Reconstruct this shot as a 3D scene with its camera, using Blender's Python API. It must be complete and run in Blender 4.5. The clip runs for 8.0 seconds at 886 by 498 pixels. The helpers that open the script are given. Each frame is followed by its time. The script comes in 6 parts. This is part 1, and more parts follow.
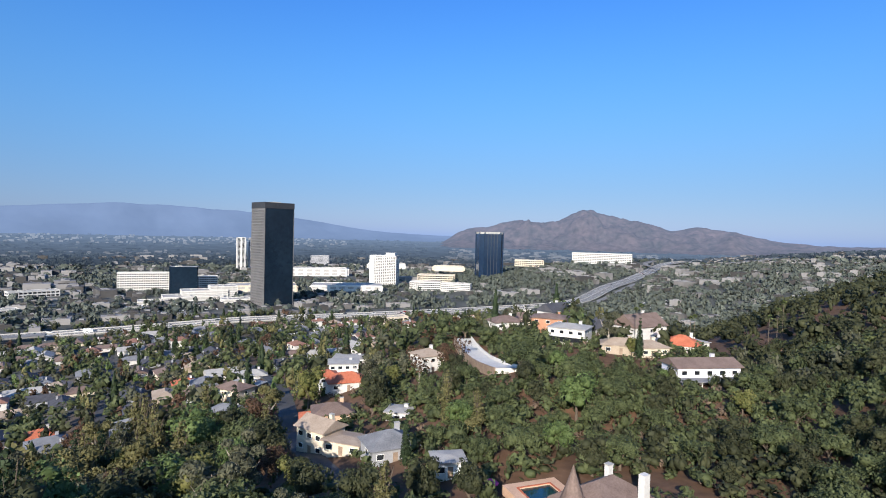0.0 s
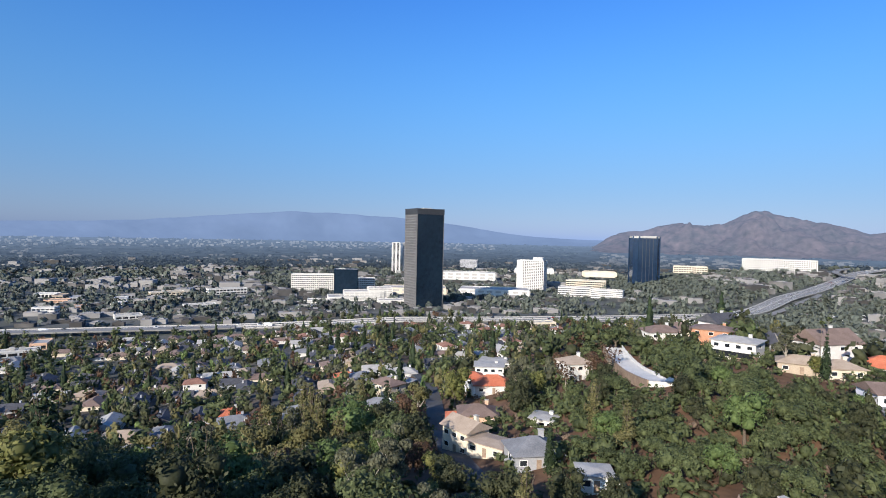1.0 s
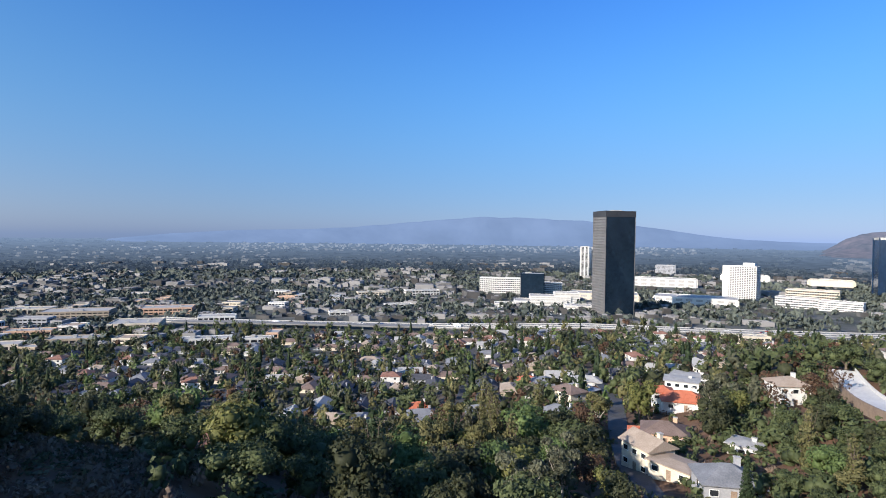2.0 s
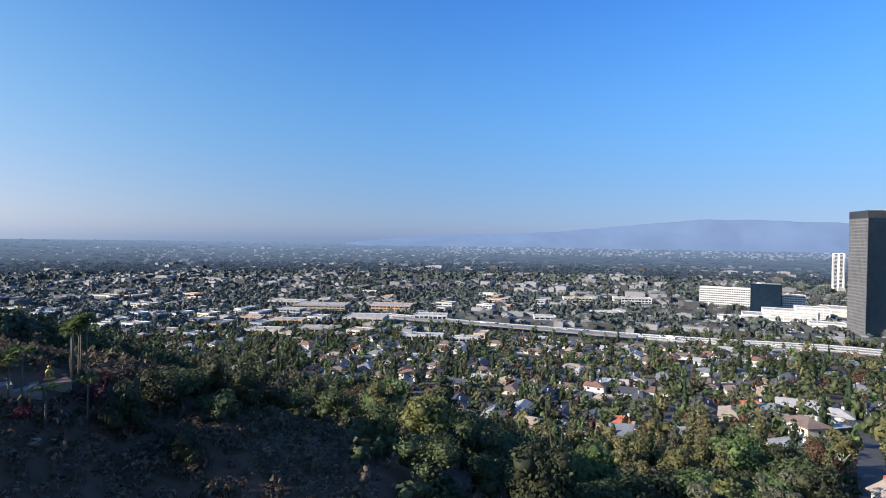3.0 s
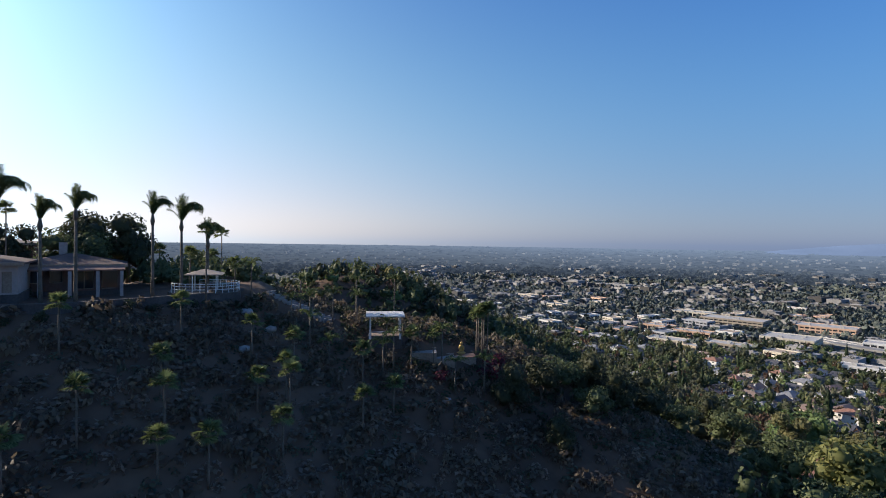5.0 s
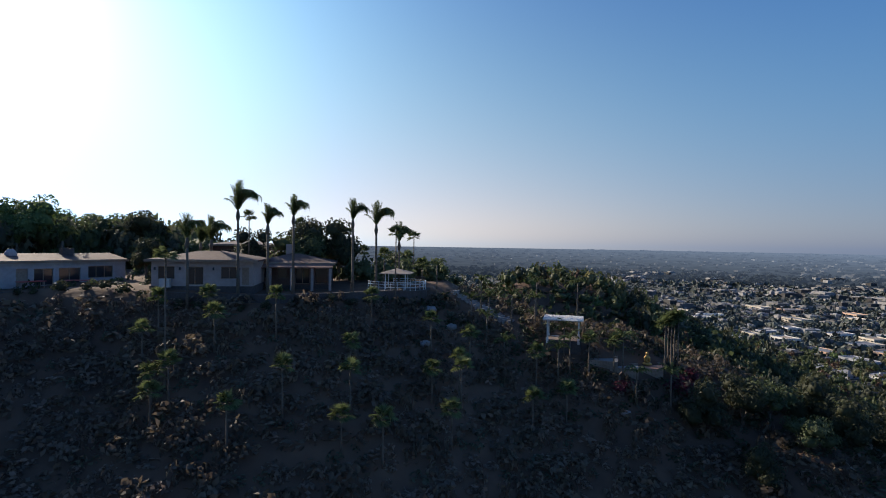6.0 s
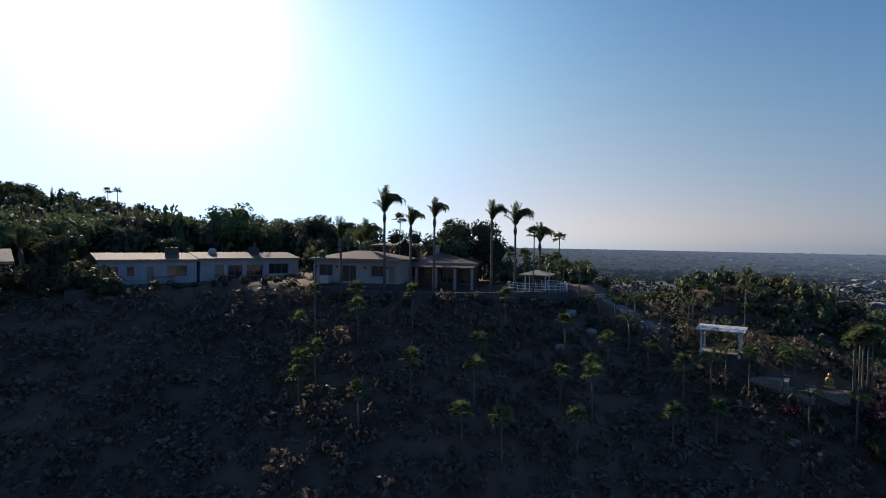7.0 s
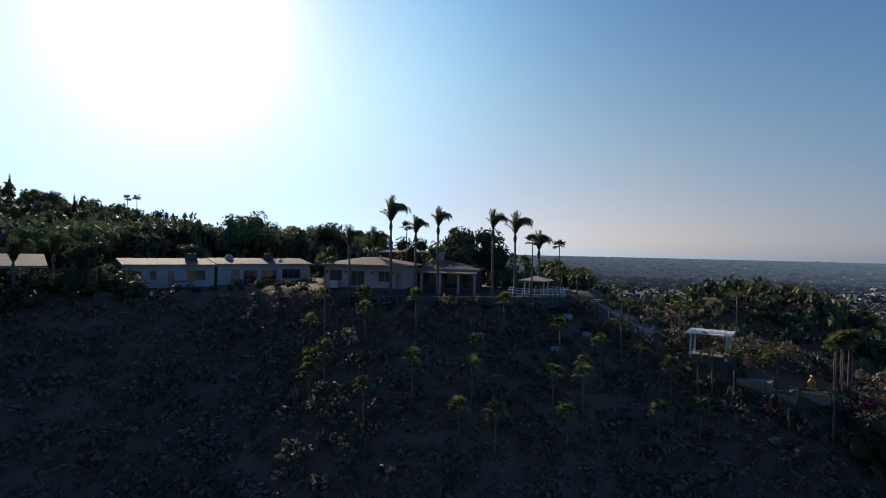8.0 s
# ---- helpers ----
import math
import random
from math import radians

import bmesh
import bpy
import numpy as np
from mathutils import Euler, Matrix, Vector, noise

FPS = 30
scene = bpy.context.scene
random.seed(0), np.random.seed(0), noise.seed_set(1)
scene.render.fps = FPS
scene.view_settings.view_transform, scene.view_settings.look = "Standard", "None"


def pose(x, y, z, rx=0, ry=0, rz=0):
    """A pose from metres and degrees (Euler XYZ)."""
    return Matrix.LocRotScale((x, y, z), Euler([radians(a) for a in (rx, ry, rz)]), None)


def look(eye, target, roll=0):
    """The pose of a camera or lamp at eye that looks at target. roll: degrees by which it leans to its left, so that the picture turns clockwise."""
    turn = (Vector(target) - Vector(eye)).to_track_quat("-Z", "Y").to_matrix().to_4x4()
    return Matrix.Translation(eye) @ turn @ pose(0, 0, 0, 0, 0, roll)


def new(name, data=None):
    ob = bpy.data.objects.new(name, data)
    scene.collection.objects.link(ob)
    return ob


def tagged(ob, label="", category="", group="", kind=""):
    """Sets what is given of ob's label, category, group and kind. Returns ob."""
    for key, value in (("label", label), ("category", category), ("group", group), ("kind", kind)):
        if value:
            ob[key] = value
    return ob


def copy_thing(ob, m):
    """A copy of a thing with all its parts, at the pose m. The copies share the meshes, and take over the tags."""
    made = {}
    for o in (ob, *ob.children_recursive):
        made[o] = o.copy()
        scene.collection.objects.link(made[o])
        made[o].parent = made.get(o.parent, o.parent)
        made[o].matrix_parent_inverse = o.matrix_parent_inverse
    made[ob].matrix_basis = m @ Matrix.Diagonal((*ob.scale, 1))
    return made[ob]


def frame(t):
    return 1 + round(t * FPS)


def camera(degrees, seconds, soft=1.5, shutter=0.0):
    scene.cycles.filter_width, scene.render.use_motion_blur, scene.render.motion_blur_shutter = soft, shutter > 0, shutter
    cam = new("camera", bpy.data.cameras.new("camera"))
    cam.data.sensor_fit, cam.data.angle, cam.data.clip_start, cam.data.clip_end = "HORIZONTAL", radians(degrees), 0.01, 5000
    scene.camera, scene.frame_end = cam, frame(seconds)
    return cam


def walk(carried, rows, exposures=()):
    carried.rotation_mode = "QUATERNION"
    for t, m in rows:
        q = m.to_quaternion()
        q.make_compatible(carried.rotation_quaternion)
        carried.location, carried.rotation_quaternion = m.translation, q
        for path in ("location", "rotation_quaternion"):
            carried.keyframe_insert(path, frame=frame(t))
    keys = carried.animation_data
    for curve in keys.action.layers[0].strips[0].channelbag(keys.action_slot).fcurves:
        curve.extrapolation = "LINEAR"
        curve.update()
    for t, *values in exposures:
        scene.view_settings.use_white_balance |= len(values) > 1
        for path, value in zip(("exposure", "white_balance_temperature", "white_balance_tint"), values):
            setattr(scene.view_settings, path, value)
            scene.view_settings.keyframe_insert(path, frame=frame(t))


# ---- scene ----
cam = camera(77.9, 8.0, 1.0)
PATH = [
    (0, (-0.099, 0.126, 112.456), (-0.094, 2.126, 112.407), 1.4),
    (0.5, (0.233, 0.078, 112.641), (0.053, 2.069, 112.597), 1.4),
    (1, (0.614, 0.769, 112.173), (0.089, 2.698, 112.129), 1.2),
    (2.5, (4.882, 4.326, 111.721), (3.472, 5.743, 111.686), 0.7),
    (3, (6.153, 4.922, 112.35), (4.492, 6.035, 112.317), 0.8),
    (3.5, (6.901, 5.633, 112.458), (5.06, 6.414, 112.429), 0.8),
    (4, (6.957, 6.409, 112.327), (5.004, 6.843, 112.299), 0.9),
    (5.5, (5.541, 9.822, 111.274), (3.627, 9.243, 111.253), 0.8),
    (6, (5.028, 11.479, 111.275), (3.263, 10.538, 111.254), 0.9),
    (6.5, (4.045, 13.343, 111.672), (2.519, 12.051, 111.639), 0.9),
    (7, (2.418, 14.83, 111.169), (1.03, 13.39, 111.146), 1.0),
    (7.5, (2.492, 15.396, 110.972), (1.133, 13.928, 110.96), 1.1),
    (8, (4.118, 18.286, 111.181), (2.763, 16.815, 111.183), 1.2),
]
EXPOSURES = [(0, 0.78, 6280, 11), (1, 0.78, 6280, 11), (2.5, 0.94, 6250, 11), (3.5, 1.02, 6380, 11), (4.2, 1.0, 6550, 11), (5.5, 0.62, 6850, 12), (6.5, 0.38, 6850, 12), (7.2, 0.18, 6800, 12), (8, 0.1, 6800, 12)]
walk(cam, [(t, look(eye, target, roll)) for t, eye, target, roll in PATH], EXPOSURES)


# ---- world and sun: low afternoon sun in a hazy blue sky ----
SUN_TURN, SUN_HEIGHT = 164.0, 23.5  # degrees to the left of +y, degrees above the horizon
SUN_WAY = Vector((-math.sin(radians(SUN_TURN)) * math.cos(radians(SUN_HEIGHT)), math.cos(radians(SUN_TURN)) * math.cos(radians(SUN_HEIGHT)), math.sin(radians(SUN_HEIGHT))))
world = bpy.data.worlds.new("sky")
scene.world = world
world.use_nodes = True
wn, wl = world.node_tree.nodes, world.node_tree.links
sky = wn.new("ShaderNodeTexSky")
sky.sky_type, sky.sun_disc = "NISHITA", False
sky.sun_elevation, sky.sun_rotation = radians(SUN_HEIGHT), radians(-SUN_TURN)
sky.altitude, sky.air_density, sky.dust_density, sky.ozone_density = 100, 1.0, 0.7, 4.0
wn["Background"].inputs["Strength"].default_value = 0.11


def sky_math(op, a, b=None, clamp=False):
    node = wn.new("ShaderNodeMath")
    node.operation, node.use_clamp = op, clamp
    for socket, value in zip(node.inputs, (a, b)):
        if isinstance(value, (int, float)):
            socket.default_value = value
        elif value is not None:
            wl.new(value, socket)
    return node.outputs[0]


# the valley's haze: a thin and a deep layer along the horizon, paler towards the sun, and the wide glow round it
way, split, to_sun = wn.new("ShaderNodeTexCoord"), wn.new("ShaderNodeSeparateXYZ"), wn.new("ShaderNodeVectorMath")
to_sun.operation = "DOT_PRODUCT"
to_sun.inputs[1].default_value = SUN_WAY
wl.new(way.outputs["Generated"], split.inputs[0])
wl.new(way.outputs["Generated"], to_sun.inputs[0])
up_ = sky_math("MINIMUM", sky_math("MAXIMUM", split.outputs["Z"], 0.0), 0.5)
thin = sky_math("EXPONENT", sky_math("MULTIPLY", up_, -20.0))
deep = sky_math("EXPONENT", sky_math("MULTIPLY", up_, -5.556))
facing = to_sun.outputs["Value"]
lit_side = sky_math("MAXIMUM", facing, 0.0)
both_ways = sky_math("MULTIPLY", facing, facing)
wide_glow = sky_math("POWER", lit_side, 6.0)
HAZE = [
    # share, then its effect on red, green and blue
    (up_, (-2.735, -1.850, 0.346)),
    (thin, (0.260, 0.852, 1.030)),
    (deep, (-1.351, -2.007, -0.940)),
    (facing, (0.322, -0.038, -0.320)),
    (both_ways, (0.346, -0.001, -0.252)),
    (wide_glow, (0.535, 1.033, 0.999)),
    (sky_math("POWER", lit_side, 30.0), (-0.679, -1.299, -1.268)),
    (sky_math("POWER", lit_side, 70.0), (0.90, 0.95, 0.85)),
    (sky_math("MULTIPLY", thin, facing), (-0.458, -0.195, -0.263)),
    (sky_math("MULTIPLY", thin, both_ways), (0.194, 0.386, 0.412)),
    (sky_math("MULTIPLY", deep, facing), (0.629, 0.607, 0.724)),
    (sky_math("MULTIPLY", deep, wide_glow), (-3.159, -1.900, -0.408)),
]
join_, tinted = wn.new("ShaderNodeCombineXYZ"), wn.new("ShaderNodeVectorMath")
tinted.operation = "MULTIPLY"
for axis, base_ in enumerate((0.325, 0.650, 0.027)):
    total = base_
    for share, effect in HAZE:
        total = sky_math("ADD", total, sky_math("MULTIPLY", share, effect[axis]))
    wl.new(sky_math("EXPONENT", total), join_.inputs[axis])
wl.new(sky.outputs["Color"], tinted.inputs[0])
wl.new(join_.outputs[0], tinted.inputs[1])
wl.new(tinted.outputs["Vector"], wn["Background"].inputs["Color"])

sun_data = bpy.data.lights.new("sun", "SUN")
sun_data.energy, sun_data.angle, sun_data.color = 4.3, radians(0.53), (1.0, 0.90, 0.76)
sun = new("sun", sun_data)
sun.matrix_world = look((0, 0, 300), Vector((0, 0, 300)) - SUN_WAY)

# ---- materials ----
def mat(name, low, high, rough=0.8, size=1.0, bump=0.2, metal=0.0, coarse=8.0, island=0.0, spec=0.3, through_light=0.0, sheen=0.0, fine=True):
    """A surface between two colours: grain of that size in metres, broad blotches, a little relief."""
    m = bpy.data.materials.new(name)
    m.use_nodes = True
    n, l = m.node_tree.nodes, m.node_tree.links
    b = n["Principled BSDF"]
    co = n.new("ShaderNodeTexCoord")
    geo = n.new("ShaderNodeNewGeometry")
    a, c = n.new("ShaderNodeTexNoise"), n.new("ShaderNodeTexNoise")
    a.inputs["Scale"].default_value, c.inputs["Scale"].default_value = 1.0 / size, 1.0 / (size * coarse)
    a.inputs["Detail"].default_value, c.inputs["Detail"].default_value = 3.0 if fine else 1.0, 2.0
    l.new(co.outputs["Object"], a.inputs["Vector"])
    l.new(geo.outputs["Position"], c.inputs["Vector"])
    mix = n.new("ShaderNodeMath")
    mix.operation = "MULTIPLY_ADD"
    mix.inputs[1].default_value = 0.55
    l.new(a.outputs["Fac"], mix.inputs[0])
    half = n.new("ShaderNodeMath")
    half.operation = "MULTIPLY"
    half.inputs[1].default_value = 0.55
    l.new(c.outputs["Fac"], half.inputs[0])
    l.new(half.outputs[0], mix.inputs[2])
    value = mix.outputs[0]
    if island:
        r = n.new("ShaderNodeMath")
        r.operation = "MULTIPLY_ADD"
        r.inputs[1].default_value = island
        l.new(geo.outputs["Random Per Island"], r.inputs[0])
        sub = n.new("ShaderNodeMath")
        sub.operation = "SUBTRACT"
        sub.inputs[1].default_value = island / 2
        l.new(value, sub.inputs[0])
        l.new(sub.outputs[0], r.inputs[2])
        value = r.outputs[0]
    ramp = n.new("ShaderNodeValToRGB")
    ramp.color_ramp.elements[0].position, ramp.color_ramp.elements[1].position = 0.32, 0.78
    ramp.color_ramp.elements[0].color, ramp.color_ramp.elements[1].color = (*low, 1), (*high, 1)
    l.new(value, ramp.inputs["Fac"])
    l.new(ramp.outputs["Color"], b.inputs["Base Color"])
    b.inputs["Roughness"].default_value, b.inputs["Metallic"].default_value = rough, metal
    b.inputs["Specular IOR Level"].default_value = spec
    if sheen:
        b.inputs["Sheen Weight"].default_value, b.inputs["Sheen Roughness"].default_value = sheen, 0.6
    if bump:
        bp = n.new("ShaderNodeBump")
        bp.inputs["Strength"].default_value, bp.inputs["Distance"].default_value = bump, size * 0.2
        l.new(a.outputs["Fac"], bp.inputs["Height"])
        l.new(bp.outputs["Normal"], b.inputs["Normal"])
    if through_light:
        tr, ms = n.new("ShaderNodeBsdfTranslucent"), n.new("ShaderNodeMixShader")
        ms.inputs["Fac"].default_value = through_light
        l.new(ramp.outputs["Color"], tr.inputs["Color"])
        l.new(b.outputs["BSDF"], ms.inputs[1])
        l.new(tr.outputs["BSDF"], ms.inputs[2])
        l.new(ms.outputs["Shader"], n["Material Output"].inputs["Surface"])
    return m


def leafy(name, low, high, sheen=0.0):
    return mat(name, low, high, rough=0.65, size=1.2, bump=0.0, coarse=9.0, island=0.34, spec=0.25, through_light=0.32, sheen=sheen, fine=False)


OAK = leafy("oak_leaves", (0.045, 0.058, 0.026), (0.128, 0.152, 0.064))
# for dark evergreens, and for slopes whose shade is put into the leaf colour
DARK_AND_SHADED_OAK = leafy("dark_and_shaded_leaves", (0.030, 0.035, 0.018), (0.078, 0.084, 0.040))
OLIVE = leafy("olive_yellow_needles", (0.085, 0.085, 0.034), (0.215, 0.195, 0.085))
BRIGHT = leafy("bright_leaves", (0.062, 0.095, 0.030), (0.165, 0.225, 0.080))
YELLOW = leafy("yellow_leaves", (0.085, 0.10, 0.03), (0.21, 0.205, 0.07))
PINE = leafy("pine_needles", (0.014, 0.026, 0.014), (0.05, 0.075, 0.032))
GUM = leafy("gum_leaves", (0.055, 0.06, 0.038), (0.145, 0.145, 0.09))
RUSSET = leafy("russet_leaves", (0.06, 0.035, 0.022), (0.16, 0.095, 0.06))
SCRUB = leafy("dry_scrub", (0.106, 0.074, 0.054), (0.265, 0.195, 0.140))
DRYGREEN = leafy("dry_green_brush", (0.086, 0.064, 0.044), (0.195, 0.150, 0.102))
FROND = mat("palm_frond", (0.05, 0.07, 0.024), (0.17, 0.20, 0.08), rough=0.75, size=0.8, bump=0.0, coarse=9.0, island=0.4, spec=0.12, through_light=0.3, fine=False)
VILLA_TILE = mat("faded_villa_tile", (0.075, 0.043, 0.036), (0.145, 0.086, 0.072), size=0.35, bump=0.6)
BLOSSOM = leafy("magenta_blossom", (0.07, 0.02, 0.025), (0.24, 0.06, 0.075))
# leaf colour lifted towards grey in place of haze over the valley
WOODS = mat("far_woods", (0.05, 0.060, 0.052), (0.115, 0.13, 0.105), rough=0.7, size=3.0, bump=0.0, coarse=7.0, island=0.25, fine=False)
BARK = mat("bark", (0.06, 0.045, 0.035), (0.17, 0.135, 0.10), size=0.15, bump=0.6)
PALE_BARK = mat("pale_bark", (0.18, 0.15, 0.12), (0.42, 0.38, 0.32), size=0.3, bump=0.4)
PALM_BARK = mat("palm_bark", (0.07, 0.055, 0.04), (0.20, 0.16, 0.12), size=0.12, bump=0.7)
WHITE = mat("white_stucco", (0.52, 0.50, 0.47), (0.70, 0.68, 0.65), size=0.4, bump=0.15)
CREAM = mat("cream_stucco", (0.50, 0.43, 0.33), (0.70, 0.62, 0.50), size=0.4, bump=0.15)
PEACH = mat("peach_stucco", (0.52, 0.33, 0.22), (0.68, 0.46, 0.33), size=0.4, bump=0.15)
TAN = mat("tan_siding", (0.30, 0.24, 0.18), (0.46, 0.38, 0.29), size=0.4, bump=0.2)
BRICKY = mat("orange_brick", (0.34, 0.16, 0.09), (0.50, 0.27, 0.17), size=0.2, bump=0.3)
GREYWALL = mat("grey_siding", (0.26, 0.265, 0.28), (0.40, 0.40, 0.42), size=0.4, bump=0.2)
LILAC = mat("pale_lilac_siding", (0.56, 0.55, 0.64), (0.74, 0.73, 0.80), size=0.4, bump=0.15)
RED_TILE = mat("red_roof_tile", (0.36, 0.09, 0.045), (0.58, 0.20, 0.11), size=0.35, bump=0.6)
TERRACOTTA = mat("terracotta_tile", (0.17, 0.085, 0.06), (0.30, 0.165, 0.125), size=0.35, bump=0.6)
BROWN_ROOF = mat("brown_shingle", (0.12, 0.085, 0.07), (0.24, 0.175, 0.15), size=0.3, bump=0.5)
GREY_ROOF = mat("grey_shingle", (0.12, 0.125, 0.14), (0.24, 0.245, 0.26), size=0.3, bump=0.5)
DARK_ROOF = mat("dark_shingle", (0.04, 0.042, 0.05), (0.10, 0.10, 0.115), size=0.3, bump=0.5)
PALE_ROOF = mat("pale_gravel_roof", (0.27, 0.262, 0.25), (0.45, 0.435, 0.415), size=0.25, bump=0.3)
TAN_ROOF = mat("tan_shingle", (0.26, 0.20, 0.15), (0.42, 0.34, 0.27), size=0.3, bump=0.5)
CONCRETE = mat("concrete", (0.32, 0.31, 0.29), (0.50, 0.48, 0.45), size=0.6, bump=0.2)
PALE_CONCRETE = mat("pale_concrete", (0.55, 0.53, 0.49), (0.74, 0.71, 0.66), size=0.8, bump=0.2)
ASPHALT = mat("asphalt", (0.055, 0.054, 0.054), (0.105, 0.103, 0.102), size=0.8, bump=0.2)
FREEWAY = mat("grooved_concrete", (0.15, 0.147, 0.143), (0.25, 0.243, 0.232), size=1.5, bump=0.1)
PAINT = mat("white_paint", (0.68, 0.68, 0.66), (0.82, 0.82, 0.80), size=0.5, bump=0.05)
DIRT = mat("bare_dirt", (0.24, 0.155, 0.10), (0.44, 0.31, 0.21), size=1.0, bump=0.5)
GLASS = mat("window_glass", (0.012, 0.014, 0.018), (0.03, 0.034, 0.04), rough=0.08, size=2.0, bump=0.0, spec=0.7)
BLACK_GLASS = mat("black_curtain_wall", (0.006, 0.013, 0.024), (0.016, 0.030, 0.050), rough=0.06, size=6.0, bump=0.02, spec=0.30)
BLUE_GLASS = mat("blue_curtain_wall", (0.008, 0.018, 0.042), (0.018, 0.04, 0.08), rough=0.12, size=6.0, bump=0.03, spec=0.8)
DARK_STEEL = mat("bronze_cladding", (0.03, 0.032, 0.036), (0.06, 0.062, 0.068), rough=0.5, size=3.0, bump=0.05, metal=0.2)
TOWER_GRID = mat("tower_cladding", (0.125, 0.124, 0.128), (0.185, 0.182, 0.184), rough=0.55, size=3.0, bump=0.05)
DARK_RED = mat("dark_red_siding", (0.09, 0.05, 0.04), (0.17, 0.10, 0.08), size=0.3, bump=0.3)
DIM_WALL = mat("dull_grey_stucco", (0.29, 0.272, 0.265), (0.42, 0.395, 0.385), size=0.4, bump=0.2)
DARK_BRICK = mat("dark_brick", (0.05, 0.042, 0.038), (0.12, 0.10, 0.09), size=0.2, bump=0.5)
PINKISH = mat("faded_pink_stucco", (0.31, 0.245, 0.215), (0.45, 0.365, 0.325), size=0.4, bump=0.15)
WATER = mat("pool_water", (0.008, 0.032, 0.038), (0.015, 0.055, 0.062), rough=0.05, size=1.0, bump=0.1, spec=0.6)
GOLD = mat("gilded_metal", (0.42, 0.25, 0.07), (0.58, 0.38, 0.14), rough=0.5, size=0.3, bump=0.1, metal=0.8)
STONE = mat("pale_rock", (0.17, 0.155, 0.14), (0.32, 0.295, 0.27), size=0.4, bump=0.6)
TIMBER = mat("weathered_timber", (0.20, 0.14, 0.10), (0.36, 0.27, 0.20), size=0.2, bump=0.4)
RED_AWNING = mat("red_canvas", (0.30, 0.05, 0.05), (0.44, 0.10, 0.09), size=0.3, bump=0.1)
PINK_CANVAS = mat("pink_canvas", (0.65, 0.05, 0.22), (0.80, 0.10, 0.32), size=0.3, bump=0.1)
TYRE = mat("black_rubber", (0.012, 0.012, 0.012), (0.03, 0.03, 0.03), size=0.1, bump=0.1)
CAR_PAINTS = [mat(f"car_paint_{k}", a, b, rough=0.25, size=2.0, bump=0.0, spec=0.6) for k, a, b in (
    ("white", (0.70, 0.70, 0.70), (0.80, 0.80, 0.80)), ("silver", (0.36, 0.37, 0.39), (0.46, 0.47, 0.49)),
    ("black", (0.015, 0.015, 0.018), (0.03, 0.03, 0.035)), ("red", (0.28, 0.02, 0.02), (0.38, 0.04, 0.03)), ("blue", (0.03, 0.06, 0.16), (0.05, 0.09, 0.22)))]


# ---- mesh tools ----
class Build:
    """Gathers corners and faces of one mesh."""

    def __init__(self):
        self.v, self.f = [], []

    def add(self, verts, faces):
        k = len(self.v)
        self.v += [tuple(p) for p in verts]
        self.f += [tuple(i + k for i in f) for f in faces]
        return self

    def box(self, x, y, z, sx, sy, sz, turn=0.0):
        """A box centred on x, y, standing on z."""
        c, s = math.cos(radians(turn)), math.sin(radians(turn))
        p = [(x + c * a * sx / 2 - s * b * sy / 2, y + s * a * sx / 2 + c * b * sy / 2, z + h * sz) for h in (0, 1) for a, b in ((-1, -1), (1, -1), (1, 1), (-1, 1))]
        return self.add(p, [(3, 2, 1, 0), (4, 5, 6, 7), (0, 1, 5, 4), (1, 2, 6, 5), (2, 3, 7, 6), (3, 0, 4, 7)])

    def tube(self, points, radii, sides=8):
        """A closed tube along points."""
        rings = []
        for i, (p, r) in enumerate(zip(points, radii)):
            p = Vector(p)
            a = Vector(points[min(i + 1, len(points) - 1)]) - Vector(points[max(i - 1, 0)])
            q = a.to_track_quat("Z", "Y")
            rings += [p + q @ Vector((r * math.cos(2 * math.pi * k / sides), r * math.sin(2 * math.pi * k / sides), 0)) for k in range(sides)]
        faces = [(i * sides + k, i * sides + (k + 1) % sides, (i + 1) * sides + (k + 1) % sides, (i + 1) * sides + k) for i in range(len(points) - 1) for k in range(sides)]
        faces += [tuple(reversed(range(sides))), tuple(range(len(rings) - sides, len(rings)))]
        return self.add(rings, faces)

    def hip(self, w, d, z, rise, over=0.6, thick=0.18, gable=False, x=0.0, y=0.0):
        """A pitched roof with eaves, its ridge along x."""
        a, b = w / 2 + over, d / 2 + over
        r = a if gable else max(a - b, 0.05)
        low = [(x - a, y - b, z), (x + a, y - b, z), (x + a, y + b, z), (x - a, y + b, z)]
        up = [(p, q, h + thick) for p, q, h in low]
        top = [(x - r, y, z + rise), (x + r, y, z + rise)]
        return self.add(low + up + top, [(3, 2, 1, 0), (0, 1, 5, 4), (1, 2, 6, 5), (2, 3, 7, 6), (3, 0, 4, 7), (4, 5, 9, 8), (5, 6, 9), (6, 7, 8, 9), (7, 4, 8)])

    def strip(self, left, right, thick):
        """A ribbon between two lines of points, with thickness downwards."""
        n = len(left)
        v = list(left) + list(right) + [(p[0], p[1], p[2] - thick) for p in left] + [(p[0], p[1], p[2] - thick) for p in right]
        f = []
        for i in range(n - 1):
            f += [(i, n + i, n + i + 1, i + 1), (2 * n + i, 2 * n + i + 1, 3 * n + i + 1, 3 * n + i), (i, i + 1, 2 * n + i + 1, 2 * n + i), (n + i, 3 * n + i, 3 * n + i + 1, n + i + 1)]
        f += [(0, 2 * n, 3 * n, n), (n - 1, 2 * n - 1, 4 * n - 1, 3 * n - 1)]
        return self.add(v, f)

    def mesh(self, name):
        me = bpy.data.meshes.new(name)
        me.from_pydata(self.v, [], self.f)
        return me


